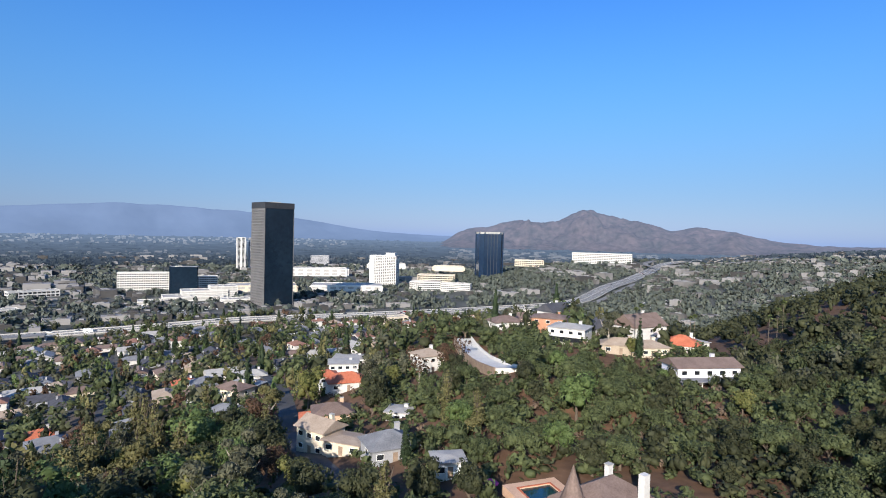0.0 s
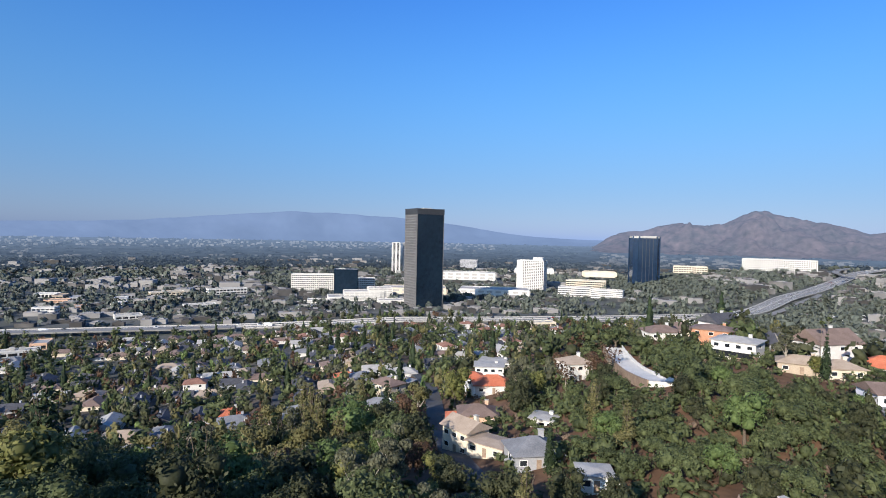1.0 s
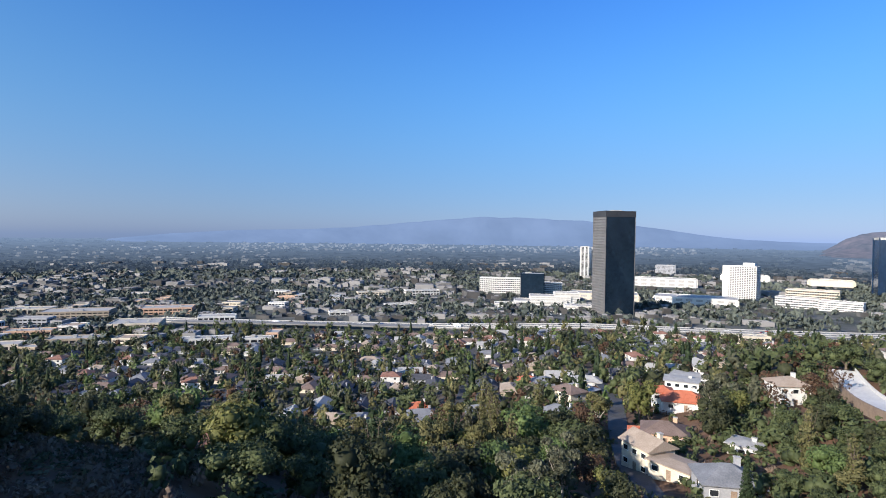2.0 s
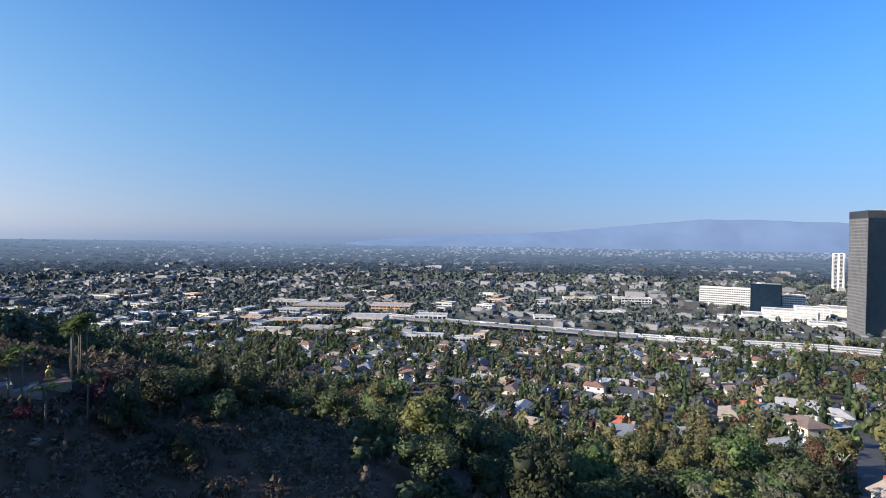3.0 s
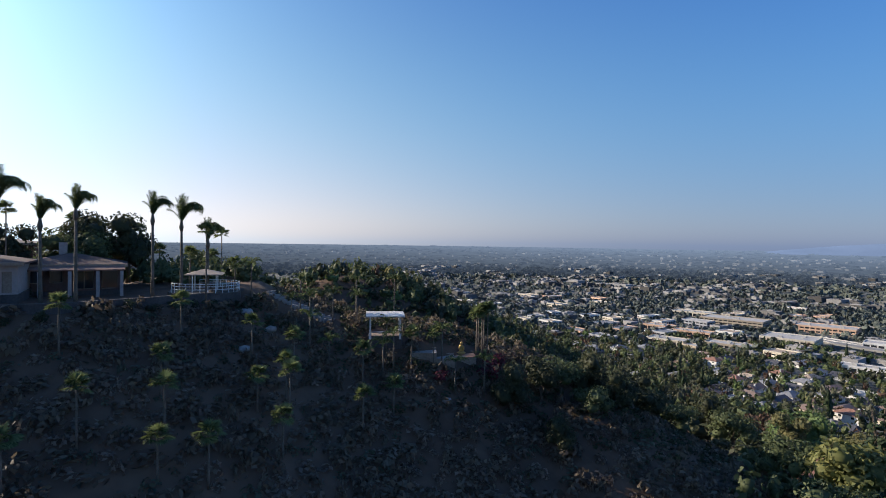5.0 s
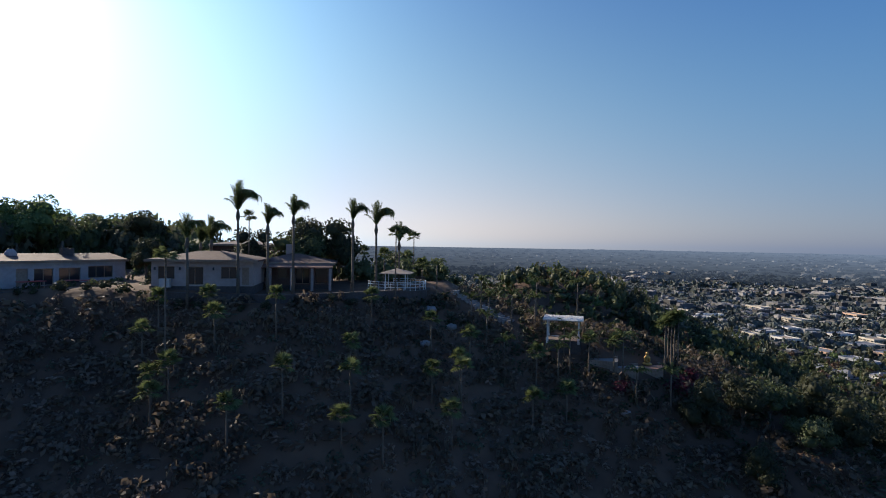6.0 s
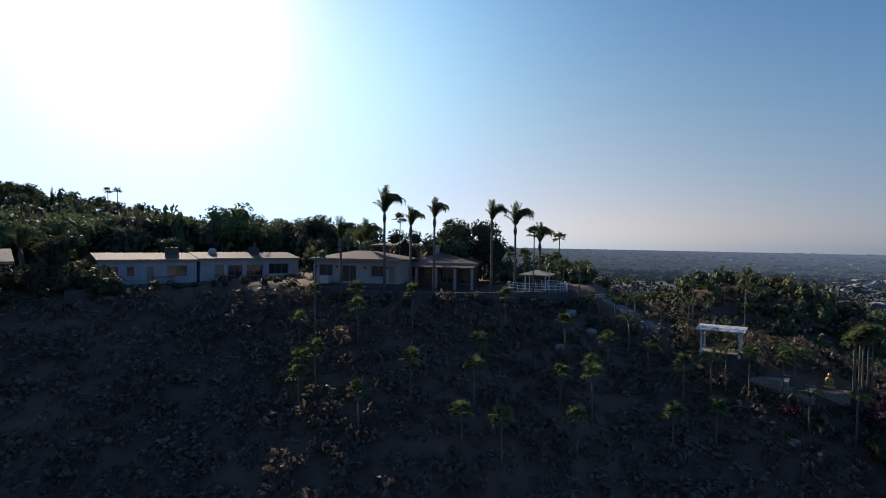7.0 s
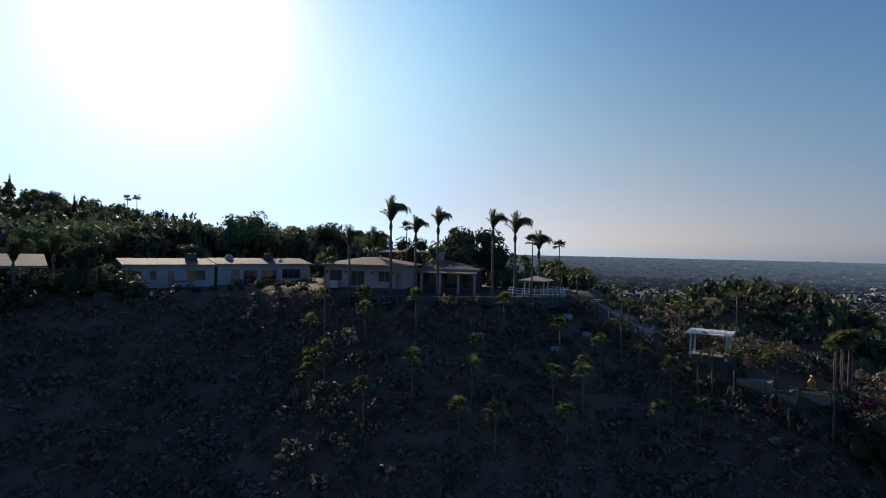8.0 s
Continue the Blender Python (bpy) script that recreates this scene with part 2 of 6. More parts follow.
def mesh_of(name, verts, tris):
    """A mesh of triangles from arrays."""
    me = bpy.data.meshes.new(name)
    me.vertices.add(len(verts))
    me.vertices.foreach_set("co", np.ascontiguousarray(verts, np.float32).ravel())
    me.loops.add(3 * len(tris))
    me.loops.foreach_set("vertex_index", np.ascontiguousarray(tris, np.int32).ravel())
    me.polygons.add(len(tris))
    me.polygons.foreach_set("loop_start", np.arange(0, 3 * len(tris), 3, dtype=np.int32))
    me.update(calc_edges=True)
    me.validate()
    return me


def thing(name, label, category, m=None, group="", kind=""):
    ob = tagged(new(name), label, category, group, kind)
    if m is not None:
        ob.matrix_basis = m
    return ob


def part(name, shape, material, parent, label="", at=None, smooth=False, kind=""):
    me = shape.mesh(name) if isinstance(shape, Build) else shape
    if material and not me.materials:
        me.materials.append(material)
    if smooth:
        me.polygons.foreach_set("use_smooth", [True] * len(me.polygons))
    ob = tagged(new(name, me), label, kind=kind)
    ob.parent = parent
    if at is not None:
        ob.matrix_basis = at
    return ob


def setting(name, shape, material, label, category=""):
    me = shape.mesh(name) if isinstance(shape, Build) else shape
    me.materials.append(material)
    return tagged(new(name, me), label, category or name, kind="structure")


TAKEN = []  # x, y, radius kept free of trees
OPEN = []  # x, y, radius kept free of tall trees


def free(x, y, r=0.0):
    return all((x - a) ** 2 + (y - b) ** 2 > (c + r) ** 2 for a, b, c in TAKEN)


def on_land(x, y, sink=0.0):
    return float(land(x, y)) - sink
# ---- the lie of the land: a valley plain and hill spurs, each a crest line that falls off to both sides ----
SPURS = [
    # crest points (x, y, z), flat half width, slope of the flanks
    ([(60, -85, 112), (10, -76, 106.5), (-14, -68, 105.6), (-32, -68, 105.6), (-47, -50, 105.6), (-50, -40, 105.6), (-61, -37, 105.4)], 12.5, 0.62),
    ([(-64, -34, 103.5), (-67, -20, 100.8), (-68, -6, 99.0), (-70, 4, 96.8), (-62, 16, 92), (-84, 46, 77), (-120, 80, 56)], 6.0, 0.50),
    ([(70, -95, 110), (100, -170, 124), (0, -230, 126), (-62, -262, 121), (-130, -270, 104), (-220, -290, 84)], 8.0, 0.33),
    ([(-20, -82, 107), (-60, -86, 106), (-95, -84, 97)], 8.0, 0.40),
    ([(-215, -112, 82), (-285, -84, 93), (-308, -78, 91)], 10.0, 0.46),
    ([(34, 40, 64), (40, 82, 68), (46, 110, 73), (52, 150, 75), (52, 228, 74), (40, 300, 52)], 30.0, 0.30),
    ([(60, 10, 92), (95, 60, 84), (125, 140, 82), (185, 230, 89), (270, 310, 92), (420, 520, 72)], 12.0, 0.48),
    ([(34, -30, 92), (60, -85, 108)], 6.0, 0.45),
    ([(-10, 40, 80), (-55, 105, 58), (-100, 165, 38)], 10.0, 0.35),
    ([(240, 1200, 30), (420, 1500, 40), (700, 1750, 46)], 60.0, 0.12),
    ([(900, 1250, 60), (1500, 1700, 92), (2300, 2100, 96)], 120.0, 0.10),
]


def land(x, y):
    """The ground's height at x, y (numbers or arrays)."""
    x, y = np.asarray(x, float), np.asarray(y, float)
    d = np.hypot(x, y)
    az = np.degrees(np.arctan2(-x, y))
    fall = 310.0 - 115.0 * np.clip((az - 20) / 18, 0, 1)
    top = 92.0 - 8.0 * np.clip((az - 20) / 18, 0, 1)
    heights = [top * np.exp(-d / fall)]
    for crest, flat, slope in SPURS:
        best = np.full(d.shape, -1e3)
        for (ax, ay, a), (bx, by, b) in zip(crest, crest[1:]):
            ux, uy = bx - ax, by - ay
            s = np.clip(((x - ax) * ux + (y - ay) * uy) / (ux * ux + uy * uy), 0, 1)
            off = np.maximum(np.hypot(x - ax - s * ux, y - ay - s * uy) - flat, 0)
            best = np.maximum(best, a + s * (b - a) - slope * off)
        heights.append(best)
    k = 2.0
    m = np.maximum.reduce(heights)
    z = m + k * np.log(sum(np.exp((h - m) / k) for h in heights))
    ripple = np.sin(x * 0.071 + 1.3 * np.sin(y * 0.043)) * np.cos(y * 0.083 + 0.8 * np.sin(x * 0.057))
    z = z + ripple * np.clip((z - 30) / 40, 0, 1) * 0.9
    # the plain lifts towards the horizon
    return np.maximum(z, 0) + 76.0 * np.clip((d - 2600) / 2300, 0, 1) ** 1.3

# ---- ground: one sheet from under the camera's way to the horizon ----
def ground_material():
    m = mat("ground_soil", (0.070, 0.040, 0.025), (0.172, 0.099, 0.060), rough=0.95, size=2.5, bump=0.5, coarse=12.0)
    n, l = m.node_tree.nodes, m.node_tree.links
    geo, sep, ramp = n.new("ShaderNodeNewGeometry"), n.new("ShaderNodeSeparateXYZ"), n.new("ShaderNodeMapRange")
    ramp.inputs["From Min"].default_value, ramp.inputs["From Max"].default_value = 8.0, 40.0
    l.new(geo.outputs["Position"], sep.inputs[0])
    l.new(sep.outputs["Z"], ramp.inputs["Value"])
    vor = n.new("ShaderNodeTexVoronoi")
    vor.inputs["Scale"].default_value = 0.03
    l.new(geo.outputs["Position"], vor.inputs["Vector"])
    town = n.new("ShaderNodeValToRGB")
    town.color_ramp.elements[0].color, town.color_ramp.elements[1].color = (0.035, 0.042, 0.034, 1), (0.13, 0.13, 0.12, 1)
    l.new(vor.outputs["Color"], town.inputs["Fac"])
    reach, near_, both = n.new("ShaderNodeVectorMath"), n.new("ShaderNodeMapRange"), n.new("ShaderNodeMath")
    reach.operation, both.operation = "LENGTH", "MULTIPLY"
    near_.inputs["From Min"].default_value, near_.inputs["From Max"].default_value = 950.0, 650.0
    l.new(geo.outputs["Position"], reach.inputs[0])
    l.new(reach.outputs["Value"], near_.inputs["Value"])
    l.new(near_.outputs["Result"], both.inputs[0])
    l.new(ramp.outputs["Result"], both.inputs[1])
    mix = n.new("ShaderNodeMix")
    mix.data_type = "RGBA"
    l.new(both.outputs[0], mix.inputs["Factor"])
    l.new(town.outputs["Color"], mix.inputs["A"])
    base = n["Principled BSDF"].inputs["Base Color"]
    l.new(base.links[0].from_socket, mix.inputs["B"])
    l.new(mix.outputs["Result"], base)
    return m


def ground_sheet():
    rings, spokes = 190, 320
    r = np.concatenate([[0.0], np.geomspace(3.0, 4930.0, rings)])
    a = np.linspace(0, 2 * np.pi, spokes, endpoint=False)
    x, y = np.outer(r, -np.sin(a)), np.outer(r, np.cos(a))
    verts = np.stack([x, y, land(x, y)], -1).reshape(-1, 3)
    i, k = np.meshgrid(np.arange(rings), np.arange(spokes), indexing="ij")
    p, q = i * spokes + k, i * spokes + (k + 1) % spokes
    tris = np.concatenate([np.stack([p, q, q + spokes], -1).reshape(-1, 3), np.stack([p, q + spokes, p + spokes], -1).reshape(-1, 3)])
    me = mesh_of("ground", verts, tris)
    me.polygons.foreach_set("use_smooth", [True] * len(me.polygons))
    return me


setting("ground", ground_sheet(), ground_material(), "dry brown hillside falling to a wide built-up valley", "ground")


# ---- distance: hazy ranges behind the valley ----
# aerial haze painted as blue emission that grows with distance
def haze_glow_material(name, low, high, glow, size):
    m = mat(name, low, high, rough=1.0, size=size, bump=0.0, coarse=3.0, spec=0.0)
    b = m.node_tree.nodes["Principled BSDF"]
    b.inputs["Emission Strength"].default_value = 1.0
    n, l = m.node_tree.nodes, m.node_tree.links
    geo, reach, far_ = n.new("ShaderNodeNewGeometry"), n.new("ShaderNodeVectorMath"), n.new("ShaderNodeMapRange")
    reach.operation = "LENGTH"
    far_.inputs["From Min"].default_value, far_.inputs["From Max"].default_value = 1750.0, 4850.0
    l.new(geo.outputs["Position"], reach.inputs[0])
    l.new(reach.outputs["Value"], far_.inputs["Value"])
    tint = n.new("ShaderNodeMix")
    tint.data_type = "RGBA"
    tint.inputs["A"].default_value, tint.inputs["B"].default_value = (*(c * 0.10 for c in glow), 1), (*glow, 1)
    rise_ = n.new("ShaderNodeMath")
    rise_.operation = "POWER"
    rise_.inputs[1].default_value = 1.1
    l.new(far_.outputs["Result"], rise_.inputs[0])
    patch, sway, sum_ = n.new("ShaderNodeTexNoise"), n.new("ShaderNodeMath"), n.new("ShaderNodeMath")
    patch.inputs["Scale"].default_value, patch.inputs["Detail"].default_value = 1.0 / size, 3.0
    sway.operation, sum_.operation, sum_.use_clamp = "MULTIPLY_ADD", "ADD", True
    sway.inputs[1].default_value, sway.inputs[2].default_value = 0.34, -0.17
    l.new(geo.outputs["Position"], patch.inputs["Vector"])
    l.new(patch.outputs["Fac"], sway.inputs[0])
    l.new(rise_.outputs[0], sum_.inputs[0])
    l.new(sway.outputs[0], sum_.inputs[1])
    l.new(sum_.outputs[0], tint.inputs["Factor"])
    # the painted haze glow drops to about 0.6 on the sun's side
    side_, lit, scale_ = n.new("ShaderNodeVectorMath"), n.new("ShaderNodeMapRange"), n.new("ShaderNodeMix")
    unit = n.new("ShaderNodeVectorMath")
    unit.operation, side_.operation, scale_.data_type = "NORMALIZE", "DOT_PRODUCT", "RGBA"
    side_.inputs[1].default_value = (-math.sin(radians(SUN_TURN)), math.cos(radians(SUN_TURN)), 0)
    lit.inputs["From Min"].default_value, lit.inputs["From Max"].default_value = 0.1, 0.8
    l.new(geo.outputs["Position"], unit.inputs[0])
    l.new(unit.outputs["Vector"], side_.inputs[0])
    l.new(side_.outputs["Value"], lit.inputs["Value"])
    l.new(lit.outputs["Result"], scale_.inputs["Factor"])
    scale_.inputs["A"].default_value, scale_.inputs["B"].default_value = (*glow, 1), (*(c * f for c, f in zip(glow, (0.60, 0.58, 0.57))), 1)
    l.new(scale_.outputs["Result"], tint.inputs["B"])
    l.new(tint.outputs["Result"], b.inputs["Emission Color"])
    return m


def range_mesh(az0, az1, profile, radius, depth, foot, rough, seed):
    """A mountain range along part of the horizon: profile gives the crest's elevation in degrees by azimuth."""
    noise.seed_set(seed)
    n, rows = 300, 24
    verts, tris = [], []
    for i in range(n + 1):
        az = az0 + (az1 - az0) * i / n
        crest = 112 + radius * math.tan(radians(profile(az)))
        for j in range(rows + 1):
            s = j / rows
            up = min(s / 0.7, 1.0) if s < 0.7 else 1.0 - 0.8 * (s - 0.7) / 0.3
            rr = radius - depth * (0.7 - s)
            x, y = -math.sin(radians(az)) * rr, math.cos(radians(az)) * rr
            g = noise.fractal(Vector((x * 0.0045, y * 0.0045, seed)), 0.8, 2.1, 6)
            z = foot + (crest - foot) * max(up, 0.0) ** 1.15 + rough * g * (crest - foot) * math.sin(math.pi * min(s / 0.78, 1.0)) + rough * 14 * g * up
            verts.append((x, y, z))
    for i in range(n):
        for j in range(rows):
            a = i * (rows + 1) + j
            tris += [(a, a + 1, a + rows + 2), (a, a + rows + 2, a + rows + 1)]
    me = mesh_of("range", np.array(verts), np.array(tris))
    me.polygons.foreach_set("use_smooth", [True] * len(me.polygons))
    return me


def humps(*rows):
    """An elevation profile as a sum of soft humps: azimuth, half width, degrees."""
    return lambda az: sum(h * math.exp(-((az - a) / w) ** 2) for a, w, h in rows)


# both ranges carry their haze as a glow in the material
RANGE_HAZE = haze_glow_material("hazy_range", (0.018, 0.025, 0.036), (0.034, 0.042, 0.054), (0.118, 0.171, 0.284), 300.0)
PEAK_HAZE = haze_glow_material("hazy_chaparral", (0.016, 0.024, 0.024), (0.092, 0.068, 0.064), (0.092, 0.112, 0.168), 38.0)
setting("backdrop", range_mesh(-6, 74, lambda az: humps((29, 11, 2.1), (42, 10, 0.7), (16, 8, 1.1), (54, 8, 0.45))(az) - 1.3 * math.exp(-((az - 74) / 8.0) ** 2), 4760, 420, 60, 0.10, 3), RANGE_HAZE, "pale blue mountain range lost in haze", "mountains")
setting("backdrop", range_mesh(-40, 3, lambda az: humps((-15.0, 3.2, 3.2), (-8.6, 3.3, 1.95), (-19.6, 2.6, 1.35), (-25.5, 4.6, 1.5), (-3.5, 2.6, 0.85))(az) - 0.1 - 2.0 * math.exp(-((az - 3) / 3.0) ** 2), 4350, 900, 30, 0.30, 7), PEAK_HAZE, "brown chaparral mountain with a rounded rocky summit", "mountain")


# ---- freeway across the plain and into the pass ----
def ribbon(points, half, lift, step=12.0):
    """Left and right edge of a road along points, on the land."""
    pts = [Vector((*p, 0)) for p in points]
    line = []
    for i in range(len(pts) - 1):
        p0, p1, p2, p3 = pts[max(i - 1, 0)], pts[i], pts[i + 1], pts[min(i + 2, len(pts) - 1)]
        n = max(2, int((p2 - p1).length / step))
        for k in range(n):
            t = k / n
            line.append(0.5 * ((2 * p1) + (p2 - p0) * t + (2 * p0 - 5 * p1 + 4 * p2 - p3) * t * t + (3 * p1 - p0 - 3 * p2 + p3) * t ** 3))
    line.append(pts[-1])
    left, right, mid = [], [], []
    for i, p in enumerate(line):
        d = (line[min(i + 1, len(line) - 1)] - line[max(i - 1, 0)]).normalized()
        nrm = Vector((-d.y, d.x, 0))
        z = max(on_land(p.x, p.y), on_land(p.x + nrm.x * half, p.y + nrm.y * half), on_land(p.x - nrm.x * half, p.y - nrm.y * half)) + lift
        mid.append((Vector((p.x, p.y, z)), nrm, d))
    for k in range(3):
        zs = [m[0].z for m in mid]
        for i in range(1, len(mid) - 1):
            mid[i][0].z = (zs[i - 1] + zs[i] + zs[i + 1]) / 3
    side = lambda off, up=0.0: [tuple(p + n * off + Vector((0, 0, up))) for p, n, d in mid]  # noqa: E731
    return mid, side


FWY = [(-700, 370), (-553, 446), (-420, 525), (-286, 582), (-122, 662), (40, 767), (216, 905), (332, 1071), (486, 1309), (627, 1560), (876, 1900), (1100, 2300)]
fwy_mid, fwy_side = ribbon(FWY, 15, 1.4)
setting("road", Build().strip(fwy_side(15), fwy_side(-15), 1.6), FREEWAY, "pale grooved concrete freeway on a low embankment", "freeway")
for off in (-15.2, 15.2, 0.0):
    setting("trim", Build().strip(fwy_side(off + 0.25, 1.0), fwy_side(off - 0.25, 1.0), 1.15), CONCRETE, "concrete freeway barrier wall", "barrier")
lanes = Build()
for off in (-13, -9.4, -5.8, -2.2, 2.2, 5.8, 9.4, 13):
    lanes.strip(fwy_side(off + 0.12, 0.03), fwy_side(off - 0.12, 0.03), 0.02)
setting("trim", lanes, PAINT, "white lane lines on the freeway", "lane marking")
ramp_mid, ramp_side = ribbon([(-60, 700), (60, 735), (180, 815), (290, 960), (400, 1130)], 5, 1.6)
setting("road", Build().strip(ramp_side(5), ramp_side(-5), 1.0), FREEWAY, "single concrete ramp beside the freeway", "ramp")
for pts in ([(620, 1520), (720, 1480), (860, 1500), (1000, 1620)], [(640, 1640), (560, 1500), (590, 1400)]):
    m2, s2 = ribbon(pts, 7, 9.0)
    setting("road", Build().strip(s2(7), s2(-7), 1.4), FREEWAY, "concrete flyover above the freeway", "flyover")
bridge_mid, bridge_side = ribbon([(-640, 362), (-535, 424), (-452, 472), (-372, 516)], 7, 6.0)
setting("road", Build().strip(bridge_side(7), bridge_side(-7), 1.5), FREEWAY, "long concrete overpass on columns beside the freeway", "overpass")
for p, nrm, d in bridge_mid[::2]:
    setting("trim", Build().box(p.x, p.y, on_land(p.x, p.y) - 0.5, 1.6, 1.6, p.z - on_land(p.x, p.y) - 1.0), CONCRETE, "concrete column under the overpass", "column")
    TAKEN.append((p.x, p.y, 14))
    TAKEN.append((p.x * 0.96, p.y * 0.96, 12))
for p, nrm, d in fwy_mid:
    TAKEN.append((p.x, p.y, 24.0))
    if int(p.x * 0.021) % 3:
        TAKEN.append((p.x * 0.955, p.y * 0.955, 18.0))

# streets on the slopes and between the houses
STREETS = [
    [(-14, 92), (-28, 120), (-45, 165), (-62, 215), (-88, 275), (-120, 340), (-160, 420)],
    [(-95, 130), (-125, 190), (-160, 260), (-205, 340), (-260, 430)],
    [(-300, 150), (-235, 230), (-150, 300), (-60, 370), (40, 440)],
    [(-430, 260), (-330, 350), (-230, 420), (-120, 500), (0, 560)],
    [(-170, 70), (-240, 140), (-330, 240), (-400, 330)],
]
for pts in STREETS:
    m2, s2 = ribbon(pts, 2.9, 0.25, 6.0)
    setting("road", Build().strip(s2(2.9), s2(-2.9), 0.8), ASPHALT, "narrow asphalt residential street", "street")
    for p, nrm, d in m2:
        TAKEN.append((p.x, p.y, 3.4))

# ---- towers and large buildings ----
def facade(b, w, d, z0, z1, floors, bays_w, bays_d, pier, band, out=0.35):
    """Piers and spandrels proud of the glass on all four sides."""
    step = (z1 - z0) / floors
    for side, n, length, across in ((0, bays_w, w, d), (1, bays_d, d, w)):
        for s in (-1, 1):
            for k in range(n + 1):
                t = -length / 2 + length * k / n
                x, y = (t, s * (across / 2 + out / 2)) if side == 0 else (s * (across / 2 + out / 2), t)
                b.box(x, y, z0, pier if side == 0 else out, out if side == 0 else pier, z1 - z0)
            for f in range(floors + 1):
                x, y = (0, s * (across / 2 + out / 2 - 0.06)) if side == 0 else (s * (across / 2 + out / 2 - 0.06), 0)
                b.box(x, y, z0 + f * step - band / 2, length if side == 0 else out - 0.1, out - 0.1 if side == 0 else length, band)
    return b


def block(name, label, x, y, turn, w, d, h, floors, wall, glass, category="office building", z=None, bays=3.6, band=1.3, pier=0.5, roof_units=3, group="", roof=PALE_ROOF):
    z = on_land(x, y, 0.5) if z is None else z
    t = thing(name, label, category, pose(x, y, z, 0, 0, turn), group)
    part("glazing", Build().box(0, 0, 0, w - 0.3, d - 0.3, h), glass, t, "tinted glass behind the facade")
    part("facade", facade(Build(), w - 0.3, d - 0.3, 0.2, h - 0.2, floors, max(2, int(w / bays)), max(2, int(d / bays)), pier, band), wall, t, kind="stuff")
    par = Build()
    par.box(0, d / 2, h - 0.3, w + 0.8, 0.6, 1.4).box(0, -d / 2, h - 0.3, w + 0.8, 0.6, 1.4).box(w / 2, 0, h - 0.28, 0.6, d - 0.7, 1.37).box(-w / 2, 0, h - 0.28, 0.6, d - 0.7, 1.37)
    part("parapet", par, wall, t)
    part("roof", Build().box(0, 0, h - 0.2, w - 0.7, d - 0.7, 0.5), roof, t)
    rng = random.Random(int(abs(x) * 7 + abs(y)))
    for _ in range(roof_units):
        part("rooftop_unit", Build().box(rng.uniform(-0.3, 0.3) * w, rng.uniform(-0.3, 0.3) * d, h + 0.25, rng.uniform(2, 5), rng.uniform(2, 4), rng.uniform(1.2, 2.6)), CONCRETE, t)
    TAKEN.append((x, y, 0.6 * max(w, d)))
    return t


# the black office tower: gridded side towards the sun, smooth glass side
TW, TD, TH = 45.0, 40.0, 154.0
tower = thing("office_tower", "tall dark bronze office tower with gridded windows", "skyscraper", pose(-245, 794, -1, 0, 0, 45))
part("glass_core", Build().box(0, 0, 6, TW - 1, TD - 1, TH - 6), BLACK_GLASS, tower, "black mirror glass")
grid = Build()
for s in (-1, 1):
    for k in range(16):
        grid.box(s * (TW / 2 - 0.1), -TD / 2 + 0.6 + (TD - 1.2) * k / 15, 0, 0.9, 0.85, TH - 8)
    for f in range(37):
        grid.box(s * (TW / 2 - 0.17), 0, 6 + f * 3.92, 0.72, TD - 1, 1.35)
part("window_grid", grid, TOWER_GRID, tower, "bronze grid of piers and spandrels", kind="stuff")
fins = Build()
for s in (-1, 1):
    for k in range(28):
        fins.box(-TW / 2 + 1 + (TW - 2) * k / 27, s * (TD / 2 - 0.35), 5, 0.14, 0.35, TH - 14)
    for f in range(37):
        fins.box(0, s * (TD / 2 - 0.42), 6 + f * 3.92, TW - 1.6, 0.26, 0.22)
part("mullion", fins, BLACK_GLASS, tower, "thin dark mullions on the glass sides", kind="stuff")
crown = Build()
for s in (-1, 1):
    crown.box(s * (TW / 2 - 0.2), 0, TH - 8, 1.1, TD + 0.6, 8.5)
    crown.box(0, s * (TD / 2 - 0.2), TH - 8.05, TW - 1.6, 1.0, 8.4)
part("parapet", crown, DARK_STEEL, tower)
part("roof", Build().box(0, 0, TH - 2, TW - 1.6, TD - 1.6, 0.8), PALE_ROOF, tower)
part("penthouse", Build().box(2, 0, TH - 1.2, 14, 12, 3.2), CONCRETE, tower)
for s in (-1, 1):
    for k in range(6):
        part("column", Build().box(s * (TW / 2 + 0.4), -TD / 2 + 2 + (TD - 4) * k / 5, 0, 1.4, 1.4, 6.5), CONCRETE, tower)
TAKEN.append((-245, 794, 32))

# white slab hotel with a penthouse
hotel = block("hotel", "white slab hotel with a fine grid of windows", -122, 1175, -12, 58, 24, 66, 20, WHITE, GLASS, "hotel", z=0, bays=4.1, band=1.35, pier=1.5, roof_units=2)
part("end_wall", Build().box(-23.5, -12.5, 0, 11, 1.6, 66.4), WHITE, hotel, "blank white end wall")
part("penthouse", Build().box(14, 2, 66, 20, 12, 7), WHITE, hotel)

